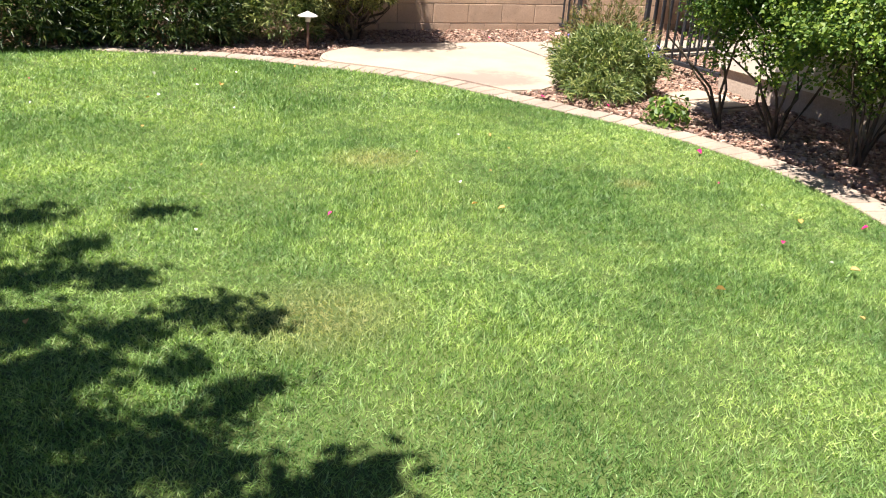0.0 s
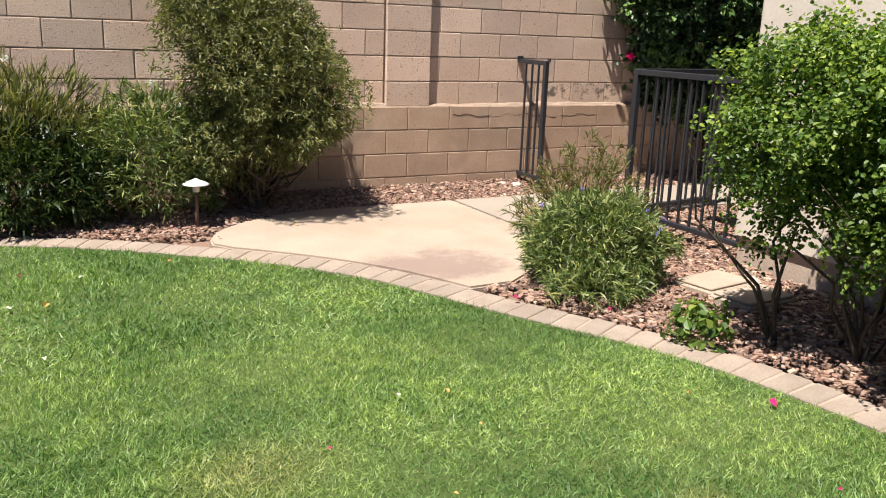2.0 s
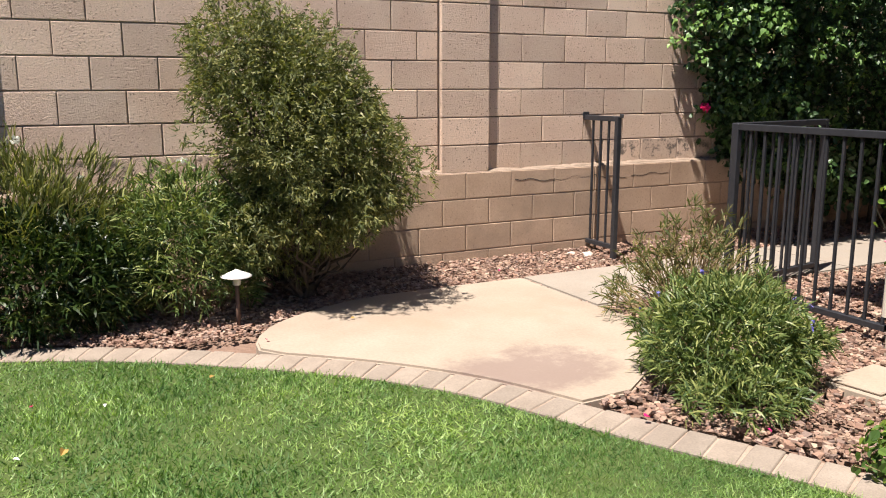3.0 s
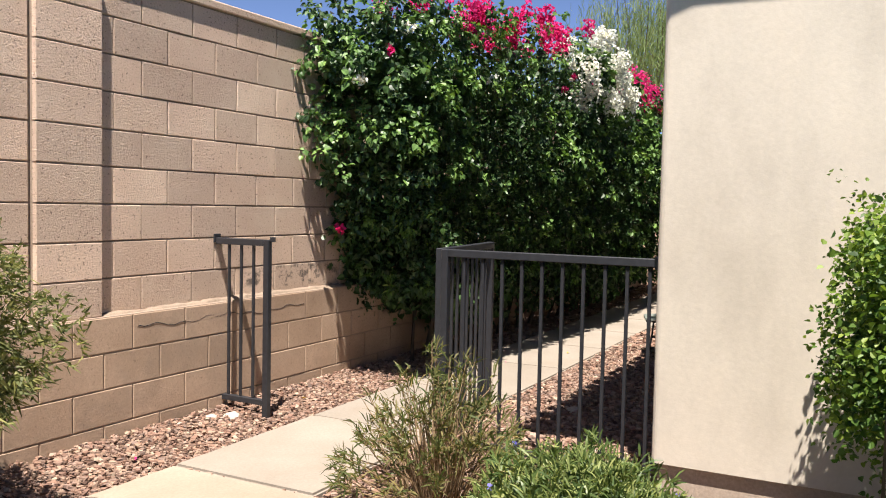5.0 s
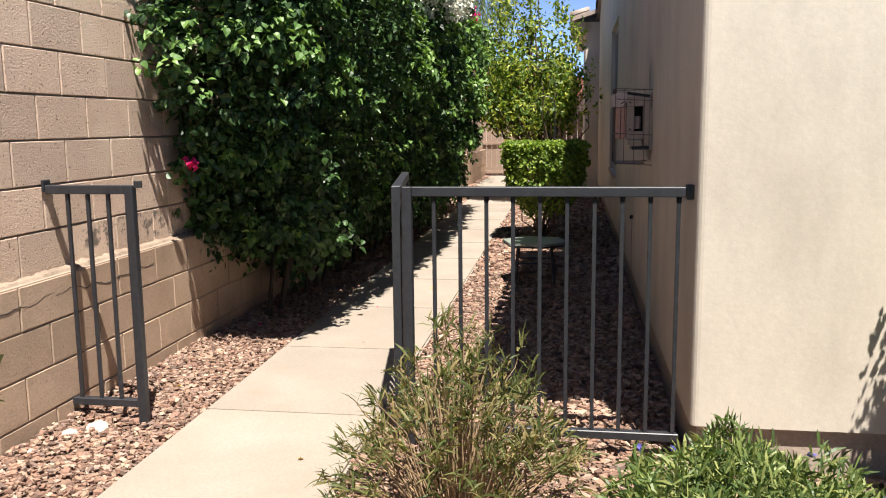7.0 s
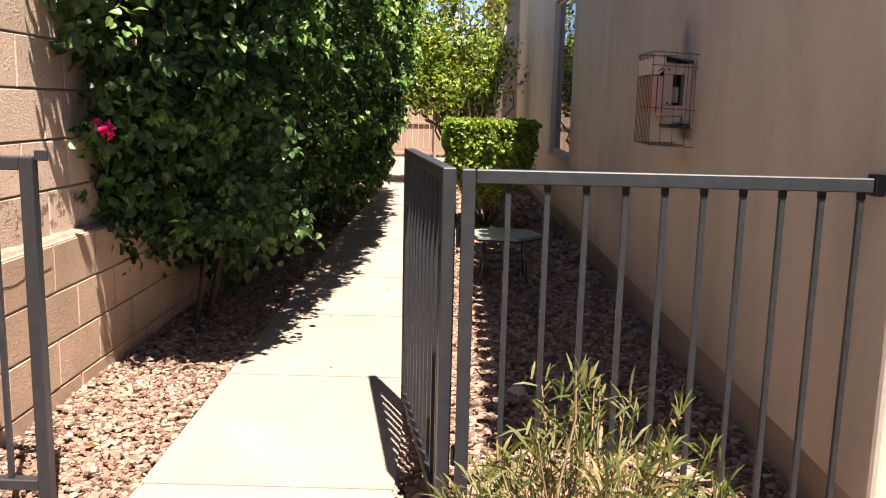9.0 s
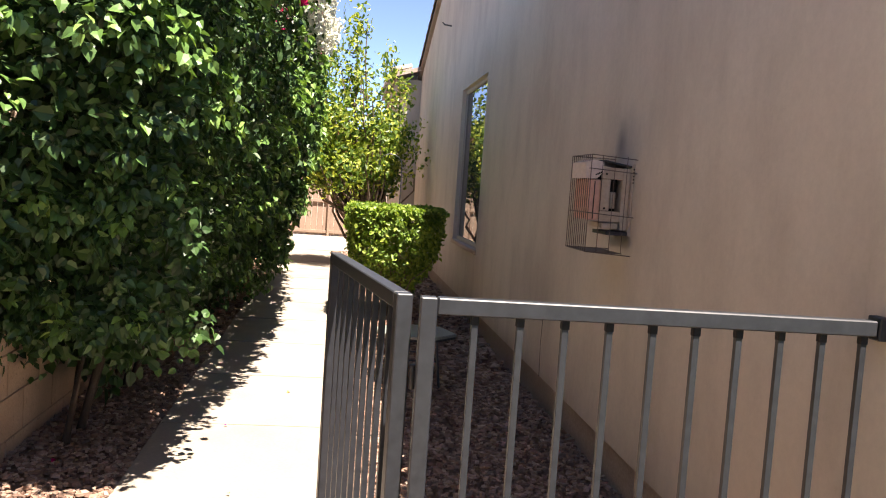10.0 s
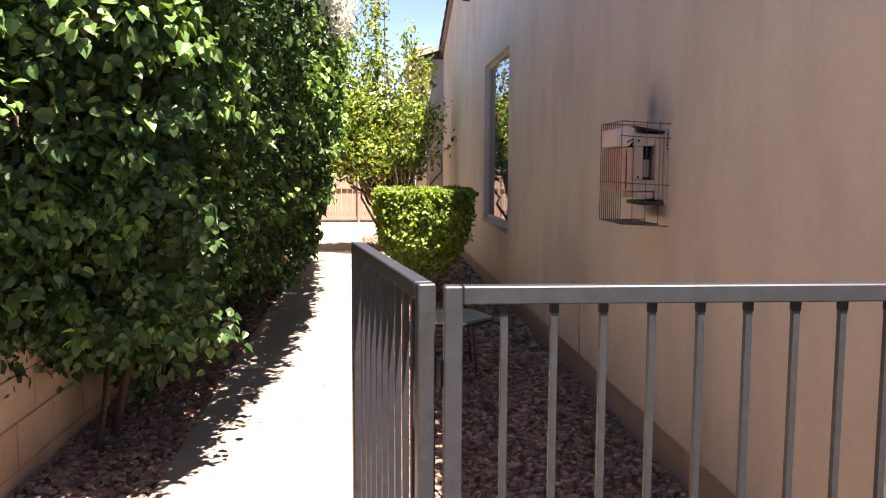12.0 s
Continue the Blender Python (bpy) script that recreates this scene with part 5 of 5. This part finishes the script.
# reedy half-dry plant before the railing: thin stems arching outward, leafy at the ends
n = 200
a = rng.uniform(0, 2 * math.pi, n)
rr = 0.56 * np.sqrt(rng.random(n))
height = 0.80 - 0.62 * (rr / 0.56) ** 1.5 * 0.85 - rng.random(n) * 0.30 + 0.06 * rng.random(n) ** 4
centre = np.array([4.38, 6.34, 0.0])
tops = centre + np.stack([rr * np.cos(a), 0.85 * rr * np.sin(a), np.maximum(height, 0.10)], 1)
paths = []
for t in tops:
    r0 = centre + (t - centre) * np.array([0.32, 0.32, 0.0])
    mid = r0 + (t - r0) * np.array([0.38, 0.38, 0.62]) + rng.normal(0, 0.025, 3)
    paths.append([(r0, 0.0042), (mid, 0.0034), (r0 * 0.16 + t * 0.84 + np.array([0, 0, 0.012]), 0.0026), (t, 0.0018)])
along = np.repeat(tops, 4, 0)
roots = np.repeat(np.array([pp[1][0] for pp in paths]), 4, 0)
tt = 1 - 0.5 * rng.random(len(along))[:, None] ** 1.4
shoot = roots + (along - roots) * tt
plant("reedy_bush", "half-dry reedy bush with thin bare stems", "bush", paths, M_TWIG,
      [("foliage", [tufts(shoot, unit(along - roots), 4, 0.07, 0.0078, 0.8, 0.35)], M_REED, "thin yellow-green leaves")])

# seedling bush by the edging
p, o = shell(230, (3.62, 4.45, 0.08), (0.17, 0.17, 0.14), 0.15, 0.6, 3.0, 5.0, -0.3)
plant("low_seedling", "small leafy green seedling in the gravel", "plant", branches((3.62, 4.45, 0.0), [tuple(q) for q in p[:10]], 0.003), M_TWIG,
      [("foliage", [leaf_arrays(p, o, 0.045, 0.034)], M_LIME, "small green leaves")])

# tall grey-green bush at the wall
bp, bo = [], []
for c, r, k in (((2.35, 7.66, 1.15), (0.52, 0.5, 0.7), 2600), ((2.72, 7.62, 0.88), (0.48, 0.52, 0.47), 1700), ((2.15, 7.75, 1.55), (0.36, 0.35, 0.4), 900), ((2.6, 7.75, 1.3), (0.38, 0.4, 0.42), 900), ((2.1, 7.7, 0.55), (0.32, 0.3, 0.3), 500), ((2.45, 7.9, 0.75), (0.45, 0.25, 0.45), 700), ((2.75, 8.0, 1.0), (0.48, 0.24, 0.5), 1100), ((2.4, 8.02, 1.45), (0.45, 0.22, 0.45), 700), ((2.4, 7.95, 0.42), (0.5, 0.32, 0.4), 2300), ((2.75, 8.0, 0.55), (0.42, 0.24, 0.42), 1300), ((2.7, 7.72, 0.66), (0.46, 0.46, 0.34), 1500), ((2.45, 7.75, 0.62), (0.40, 0.40, 0.34), 1300)):
    p, o = shell(k, c, r, 0.24, 0.5, 4.2, c[0], -0.8)
    bp.append(p)
    bo.append(o)
bp, bo = np.concatenate(bp), np.concatenate(bo)
hollow = np.sin(9.5 * bp[:, 0] + 2.0 * np.sin(5 * bp[:, 2])) + np.sin(8.0 * bp[:, 2] + 1.3) * np.sin(7.0 * bp[:, 1] + 4.0 * bp[:, 0])
bp = bp - unit(bo) * (0.13 * np.clip(-hollow - 0.25, 0, 1))[:, None]
overhang = bp[:, 2] > 0.12 + 0.62 * np.maximum(bp[:, 0] - 2.3, 0) + 0.05 * np.sin(23 * bp[:, 0] + 17 * bp[:, 1])
keep = (bp[:, 1] < WALL_LOW_Y - 0.04) & overhang
bp, bo = bp[keep], bo[keep]
plant("oleander", "tall leaning grey-green bush against the block wall", "bush", branches((2.5, 7.85, 0.05), [tuple(q) for q in bp[::130]], 0.016), M_SHADED_BARK,
      [("foliage", [tufts(bp, bo, 7, 0.038, 0.0115, 0.9, -0.05, True)], M_OLEA, "small grey-green leaves")])

# dark lance-leaved shrubs along the lawn
for k, (cx, w) in enumerate(((0.86, 0.70), (-0.35, 0.68), (-1.5, 0.7))):
    p, o = shell(1500, (cx, 7.78, 0.30), (w, 0.36, 0.44), 0.14, 0.5, 3.0, 3.0 + k, -0.65)
    g, go = shell(620, (cx + 0.05, 7.92, 0.50), (w * 0.92, 0.3, 0.56), 0.15, 0.5, 3.0, 4.0 + k, 0.0)
    plant("lance_shrub", "dark green shrub with long narrow leaves by the lawn", "shrub", branches((cx, 7.8, 0.0), [tuple(q) for q in p[:24]], 0.006), M_TWIG,
          [("foliage", [tufts(p, o, 7, 0.085, 0.013, 0.8)], M_DARKLANCE, "dark narrow leaves"), ("shoot_foliage", [tufts(g, go, 6, 0.14, 0.009, 0.5, 1.0)], M_OLEA, "tall yellow-green shoots")], group="shrubs along the lawn")
p, o = shell(1600, (1.76, 7.80, 0.38), (0.46, 0.34, 0.54), 0.16, 0.6, 3.0, 9.0, -0.5)
plant("weedy_shrub", "loose green shrub with tall thin shoots", "shrub", branches((1.85, 7.8, 0.0), [tuple(q) for q in p[:26]], 0.004), M_TWIG,
      [("foliage", [tufts(p, o, 6, 0.075, 0.010, 0.8, 0.4)], M_LANCE, "narrow green leaves")])

# a few white flowers standing over the shrubs
for k, (fx, fy, fz) in enumerate(((0.9, 7.9, 1.09), (1.22, 7.9, 0.87), (1.79, 7.9, 0.95))):
    bloom = thing("white_flower", "small white flower on a thin stem above the shrubs", "flower", (fx, fy, 0.0), group="white flowers in the bed")
    v, q = tubes([[((0.03, 0, 0.3), 0.003), ((0.015, 0, fz - 0.15), 0.0025), ((0, 0, fz), 0.002)]], 5)
    part("stem", np_mesh("stem", v, q), M_TWIG, bloom)
    p, o = shell(10, (0, 0, fz), (0.018, 0.018, 0.014), 0.1, 0.4, 3.0, 1.0 + k, -0.5)
    v, q = leaf_arrays(p, o, 0.026, 0.022, 0.1, 0.5, 0.8)
    part("petals", np_mesh("petals", v, q), M_PETAL, bloom)

# clipped hedge cube by the window
def clipped_hedge():
    """A flat-topped clipped crown: a dense level top, ragged sides, thinning to bare stems below."""
    at, half = np.array([11.75, 6.28, 0.0]), np.array([0.58, 0.47])
    n_top, n_side = 6500, 8500
    t = rng.uniform(-1, 1, (n_top, 2))
    corner = np.clip((np.sum(np.abs(t) ** 6, 1) ** (1 / 6)), 0, None)[:, None]
    t = t / np.maximum(corner, 1)
    pt = np.concatenate([t * half, (1.17 + 0.018 * wave(np.concatenate([t * 5, t[:, :1]], 1), 2.0) - 0.09 * rng.random(n_top) ** 2.5)[:, None]], 1)
    ot = np.tile([0, 0, 1.0], (n_top, 1))
    a = rng.uniform(0, 2 * math.pi, n_side)
    ring = np.stack([np.cos(a), np.sin(a)], 1)
    ring = ring / (np.sum(np.abs(ring) ** 5, 1, keepdims=True) ** 0.2)
    down = rng.random(n_side) ** 1.35
    z = 1.17 - 0.86 * down
    taper = 1 - 0.55 * np.clip((down - 0.40) / 0.60, 0, 1) ** 1.4
    lump = 1 + 0.09 * wave(np.stack([ring[:, 0] * 3, ring[:, 1] * 3, z * 4], 1), 2.3, 0.6) + 0.06 * wave(np.stack([ring[:, 0] * 8, ring[:, 1] * 8, z * 9], 1), 2.0, 1.6)
    ps = np.concatenate([ring * half * (taper * lump * (1 - 0.42 * rng.random(n_side) ** 1.6))[:, None], z[:, None]], 1)
    os = unit(np.concatenate([ring, np.full((n_side, 1), 0.25)], 1))
    thin = rng.random(n_side) > 0.75 * np.clip((down - 0.55) / 0.45, 0, 1)
    return at + np.concatenate([pt, ps[thin]]), np.concatenate([ot, os[thin]])


p, o = clipped_hedge()
plant("clipped_hedge", "flat-topped clipped light green shrub on bare stems by the house", "hedge",
      branches((11.75, 6.3, 0.0), [(11.75 + rng.normal(0, 0.28), 6.30 + rng.normal(0, 0.24), rng.uniform(0.55, 0.95)) for _ in range(22)], 0.013, 0.05), M_BARK,
      [("foliage", [leaf_arrays(p, o, 0.044, 0.036, 0.0, 0.3, 0.75)], M_BOXLEAF, "small yellow-green leaves")])

# citrus tree further along
bp, bo = [], []
for c, r, k in (((16.8, 6.65, 2.05), (0.85, 0.95, 0.95), 2600), ((16.6, 7.2, 2.2), (0.55, 0.5, 0.75), 1500), ((16.9, 6.2, 2.1), (0.45, 0.42, 0.65), 1200), ((16.8, 6.75, 3.0), (0.36, 0.36, 0.6), 330), ((16.8, 6.75, 3.75), (0.26, 0.22, 0.55), 170), ((16.7, 7.25, 3.2), (0.3, 0.22, 0.6), 190), ((16.8, 6.2, 3.2), (0.25, 0.2, 0.5), 130), ((16.8, 7.5, 2.6), (0.3, 0.25, 0.5), 240), ((16.7, 6.9, 1.55), (0.75, 0.75, 0.42), 1500), ((16.6, 7.3, 1.75), (0.45, 0.4, 0.4), 700), ((16.9, 6.2, 1.6), (0.45, 0.4, 0.45), 700), ((16.75, 7.1, 3.5), (0.2, 0.18, 0.4), 80), ((16.9, 5.95, 2.9), (0.2, 0.16, 0.4), 90)):
    p, o = shell(int(k * 1.25), c, r, 0.32, 0.85, 4.0, c[2], -0.95)
    bp.append(p)
    bo.append(o)
bp, bo = np.concatenate(bp), np.concatenate(bo)
tree_paths = branches((16.8, 6.35, 0.0), [tuple(q) for q in bp[::170]], 0.035, 0.08) + [[((16.8, 6.35, 0.0), 0.06), ((16.82, 6.5, 0.6), 0.05), ((16.75, 6.6, 1.3), 0.045), ((16.8, 6.7, 2.4), 0.022), ((16.8, 6.75, 4.0), 0.008)]]
plant("citrus_tree", "young citrus tree with yellow-green leaves beside the walkway", "tree", tree_paths, M_BARK,
      [("crown", [leaf_arrays(bp, bo, 0.088, 0.05, 0.5, 0.3, 0.8)], M_CITRUS, "glossy yellow-green leaves")])

# wispy tree behind the wall
ends = []
for _ in range(60):
    a = rng.uniform(0, 2 * math.pi)
    r = 2.1 * math.sqrt(rng.random())
    ends.append((20.5 + r * math.cos(a), 9.6 + r * math.sin(a), 6.4 - 0.35 * r * r + rng.normal(0, 0.3)))
tp = branches((20.5, 9.9, 0.0), ends, 0.03, 0.2, 6)
tp.append([((20.5, 9.9, 0.0), 0.16), ((20.45, 9.8, 1.5), 0.14), ((20.5, 9.7, 3.2), 0.10)])
wp, ww = [], []
for e in ends:
    for _ in range(20):
        s0 = np.array(e) + rng.normal(0, 0.35, 3)
        drop = rng.uniform(0.7, 2.2)
        k = int(drop * 17)
        t = np.linspace(0, 1, k)[:, None]
        wp.append(s0 + np.concatenate([rng.normal(0, 0.25) * t ** 2, rng.normal(0, 0.25) * t ** 2, -drop * t], 1))
        ww.append(np.tile([0, 0, -1.0], (k, 1)) + rng.normal(0, 0.35, (k, 3)))
wp, ww = np.concatenate(wp), np.concatenate(ww)
plant("weeping_tree", "tall wispy tree with drooping foliage behind the wall", "tree", tp, M_BARK,
      [("crown", [blade_arrays(wp, ww, 0.16, 0.013)], M_WISPY, "fine drooping grey-green foliage")])

# shade tree over the lawn, beside the start
bp, bo = [], []
rng = np.random.default_rng(21)
clumps = [((-1.85, 1.7, 3.0), (0.75, 1.15, 0.5), 5200), ((-2.4, 1.0, 3.1), (0.9, 0.9, 0.5), 1500)]
for cx, cy, r in ((-1.35, 3.15, 0.20), (-0.86, 3.06, 0.12), (-1.21, 2.53, 0.18), (-1.03, 2.43, 0.15), (-0.76, 2.10, 0.15), (-0.58, 1.96, 0.10), (-1.28, 2.15, 0.18), (-0.99, 2.02, 0.15),
                  (-1.2, 1.84, 0.17), (-0.76, 1.54, 0.13), (-0.96, 1.39, 0.16), (-1.1, 1.29, 0.16), (-0.82, 1.24, 0.15), (-0.66, 1.10, 0.13), (-0.56, 1.09, 0.13), (-1.33, 1.76, 0.16), (-0.68, 0.9, 0.2), (-1.2, 1.5, 0.17), (-1.35, 1.3, 0.2), (-1.15, 2.75, 0.12), (-0.9, 1.75, 0.1)):
    clumps.append(((cx, cy, 2.9 + rng.normal(0, 0.06)), (r * 1.05, r * 0.85, 0.14), int(5200 * r * r) + 30))
for c, r, k in clumps:
    p, o = shell(k, c, r, 0.35, 0.9, 3.5, c[0] + c[1], -0.95)
    bp.append(p)
    bo.append(o)
bp, bo = np.concatenate(bp), np.concatenate(bo)
plant("shade_tree", "small leafy tree shading the edge of the lawn", "tree",
      branches((-2.0, 1.7, 1.4), [tuple(c) for c, r, k in clumps], 0.02, 0.08) + [[((-2.05, 1.65, 0.0), 0.09), ((-2.0, 1.7, 0.8), 0.075), ((-2.0, 1.7, 1.6), 0.06), ((-1.8, 1.9, 2.6), 0.03)]], M_BARK,
      [("crown", [leaf_arrays(bp, bo, 0.075, 0.045)], M_BOUG, "green leaves")])

# ---------------------------------------------------------------- fallen petals and leaves on the lawn
M_FALL = [M_PINK, M_PETAL, leaf_material("dry_fallen_leaf", [(0.0, (0.42, 0.33, 0.10)), (1.0, (0.5, 0.25, 0.08))], 0.2, 0.6)]
spots = np.stack([rng.uniform(-1.5, 3.3, 40), rng.uniform(1.2, 7.2, 40)], 1)
spots = spots[inside(spots[:, 0], spots[:, 1], LAWN)]
for i, (sx, sy) in enumerate(spots):
    v, q = leaf_arrays(np.array([[sx, sy, 0.043]]), np.array([[0, 0, 1.0]]), 0.022, 0.018, 0.0, 0.5, 0.3)
    kind = (0, 1, 2, 1, 2)[i % 5]
    ob = part("fallen_petal" if kind < 2 else "fallen_leaf", np_mesh("fallen", v, q), M_FALL[kind])
    tagged(ob, ("curled magenta petal lying on the grass", "small white petal lying on the grass", "dry yellow leaf lying on the grass")[kind], ("petal", "petal", "leaf")[kind], group="litter on the lawn")

for sx, sy, kind in ((3.36, 3.8, 0), (3.29, 2.51, 0), (1.75, 3.16, 2), (2.11, 2.16, 2), (3.0, 2.88, 1), (3.11, 3.98, 2), (1.7, 3.54, 1), (1.62, 3.24, 2), (3.0, 2.63, 2), (2.78, 2.15, 2), (2.88, 1.96, 2), (0.97, 5.98, 2), (1.62, 6.53, 2), (0.56, 6.44, 1), (0.92, 5.26, 1)):
    v, q = leaf_arrays(np.array([[sx, sy, 0.046]]), np.array([[0, 0, 1.0]]), 0.036, 0.028, 0.0, 0.6, 0.35)
    ob = part("fallen_petal" if kind < 2 else "fallen_leaf", np_mesh("fallen", v, q), M_FALL[kind])
    tagged(ob, ("crumpled magenta petal lying on the grass", "small white petal lying on the grass", "dry orange leaf lying on the grass")[kind], ("petal", "petal", "leaf")[kind], group="litter on the lawn")

for sx, sy, kind, where in ((2.02, 6.99, 0, 0.05), (2.6, 7.2, 2, 0.045), (4.0, 7.9, 0, 0.06), (3.1, 5.22, 0, 0.06), (6.9, 8.05, 0, 0.07), (6.6, 7.25, 2, 0.045), (7.6, 7.4, 0, 0.045), (5.5, 7.95, 2, 0.07), (3.45, 4.9, 0, 0.06), (4.7, 7.05, 2, 0.045), (8.4, 7.1, 2, 0.045), (3.6, 5.0, 0, 0.06)):
    v, q = leaf_arrays(np.array([[sx, sy, where]]), np.array([[0, 0, 1.0]]), 0.03, 0.024, 0.0, 0.5, 0.3)
    ob = part("fallen_petal" if kind == 0 else "fallen_leaf", np_mesh("fallen", v, q), M_FALL[kind])
    tagged(ob, "magenta petal fallen on the ground" if kind == 0 else "dry curled leaf fallen on the paving", "petal" if kind == 0 else "leaf", group="litter on the ground")
M_PALE = rough_surface("pale_stone", (0.38, 0.33, 0.27), (0.5, 0.45, 0.38), 60, 8, 0.9)
for sx, sy, sz, r in ((4.92, 8.08, 0.045, 0.055), (4.83, 8.16, 0.05, 0.04), (6.35, 6.35, 0.02, 0.05), (4.6, 8.2, 0.05, 0.03), (4.62, 5.05, 0.03, 0.05)):
    bm = bmesh.new()
    bmesh.ops.create_icosphere(bm, subdivisions=2, radius=r)
    for v in bm.verts:
        v.co = v.co * (1 + 0.25 * noise.noise(v.co * 22 + Vector((sx, sy, 0)))) * 1.0
        v.co.z *= 0.55
        v.co += Vector((sx, sy, sz))
    tagged(part("stone", bm, M_PALE), "pale rounded stone lying on the gravel", "stone", group="pale stones")

# ---------------------------------------------------------------- edging pavers and wall blocks
edging = tagged(thing("edging", "curved edging of pinkish concrete pavers round the lawn", "edging"), kind="structure")
LINE = smooth_line(EDGE, 0.125)
heading = np.gradient(LINE, axis=0)
bm = bm_box(-0.0575, 0.0575, 0.0, 0.212, -0.06, 0.025, 0.005)
paver = bpy.data.meshes.new("paver")
bmesh.ops.recalc_face_normals(bm, faces=bm.faces[:])
bm.to_mesh(paver)
bm.free()
paver.materials.append(M_PAVER)
for (px, py), (dx, dy) in zip(LINE, heading):
    if -3.5 < px and py > 0.5:
        ob = new("paver", paver)
        ob.parent = edging
        ob.matrix_basis = pose(px, py, random.uniform(-0.002, 0.002), random.uniform(-0.4, 0.4), random.uniform(-0.4, 0.4), math.degrees(math.atan2(dy, dx)) + random.uniform(-0.8, 0.8))
mv, mq, base = [], [], 0
for (a, b), (ha, hb) in zip(zip(LINE, LINE[1:]), zip(heading, heading[1:])):
    if a[0] > -3.5 and a[1] > 0.5:
        na, nb = np.array([-ha[1], ha[0]]), np.array([-hb[1], hb[0]])
        na, nb = na / np.linalg.norm(na), nb / np.linalg.norm(nb)
        ring = [(*(a + na * 0.006), 0.019), (*(b + nb * 0.006), 0.019), (*(b + nb * 0.206), 0.019), (*(a + na * 0.206), 0.019)]
        mv += ring
        mv += [(rx, ry, -0.04) for rx, ry, _ in ring]
        mq += [(base, base + 1, base + 2, base + 3), (base, base + 4, base + 5, base + 1), (base + 2, base + 6, base + 7, base + 3)]
        base += 8
part("joint_bed", np_mesh("joint_bed", mv, mq), M_MORTAR, edging, "tan mortar bed")
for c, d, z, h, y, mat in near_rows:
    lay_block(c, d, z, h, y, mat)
for p in PILASTERS:
    for row in range(9):
        if -0.2 < p < 6.7:
            ob = lay_block(p, p + 0.41, LEDGE + row * BH, BH, WALL_Y - 0.045, M_BLOCK, "pilaster_block")
            ob.location.y = WALL_Y - 0.045
    part("pilaster", bm_box(p + 0.004, p + 0.40, WALL_Y - 0.037, WALL_Y + 0.007, LEDGE - 0.002, LEDGE + 9 * BH - 0.004), M_MORTAR if -0.2 < p < 6.7 else M_BLOCK, wall)

# a long hairline crack in the lower courses
crack = []
for x0, x1, z in ((4.36, 4.95, 0.655), (4.98, 5.45, 0.648), (5.5, 5.9, 0.64)):
    xs = np.linspace(x0, x1, 30)
    crack.append([((x, WALL_LOW_Y + 0.0006, z + 0.012 * math.sin(x * 9) + 0.008 * math.sin(x * 31) + random.uniform(-0.004, 0.004)), 0.0028) for x in xs])
for path in crack:
    v, q = tubes([path], 4)
    part("crack", np_mesh("crack", v, q), M_DARK, wall)
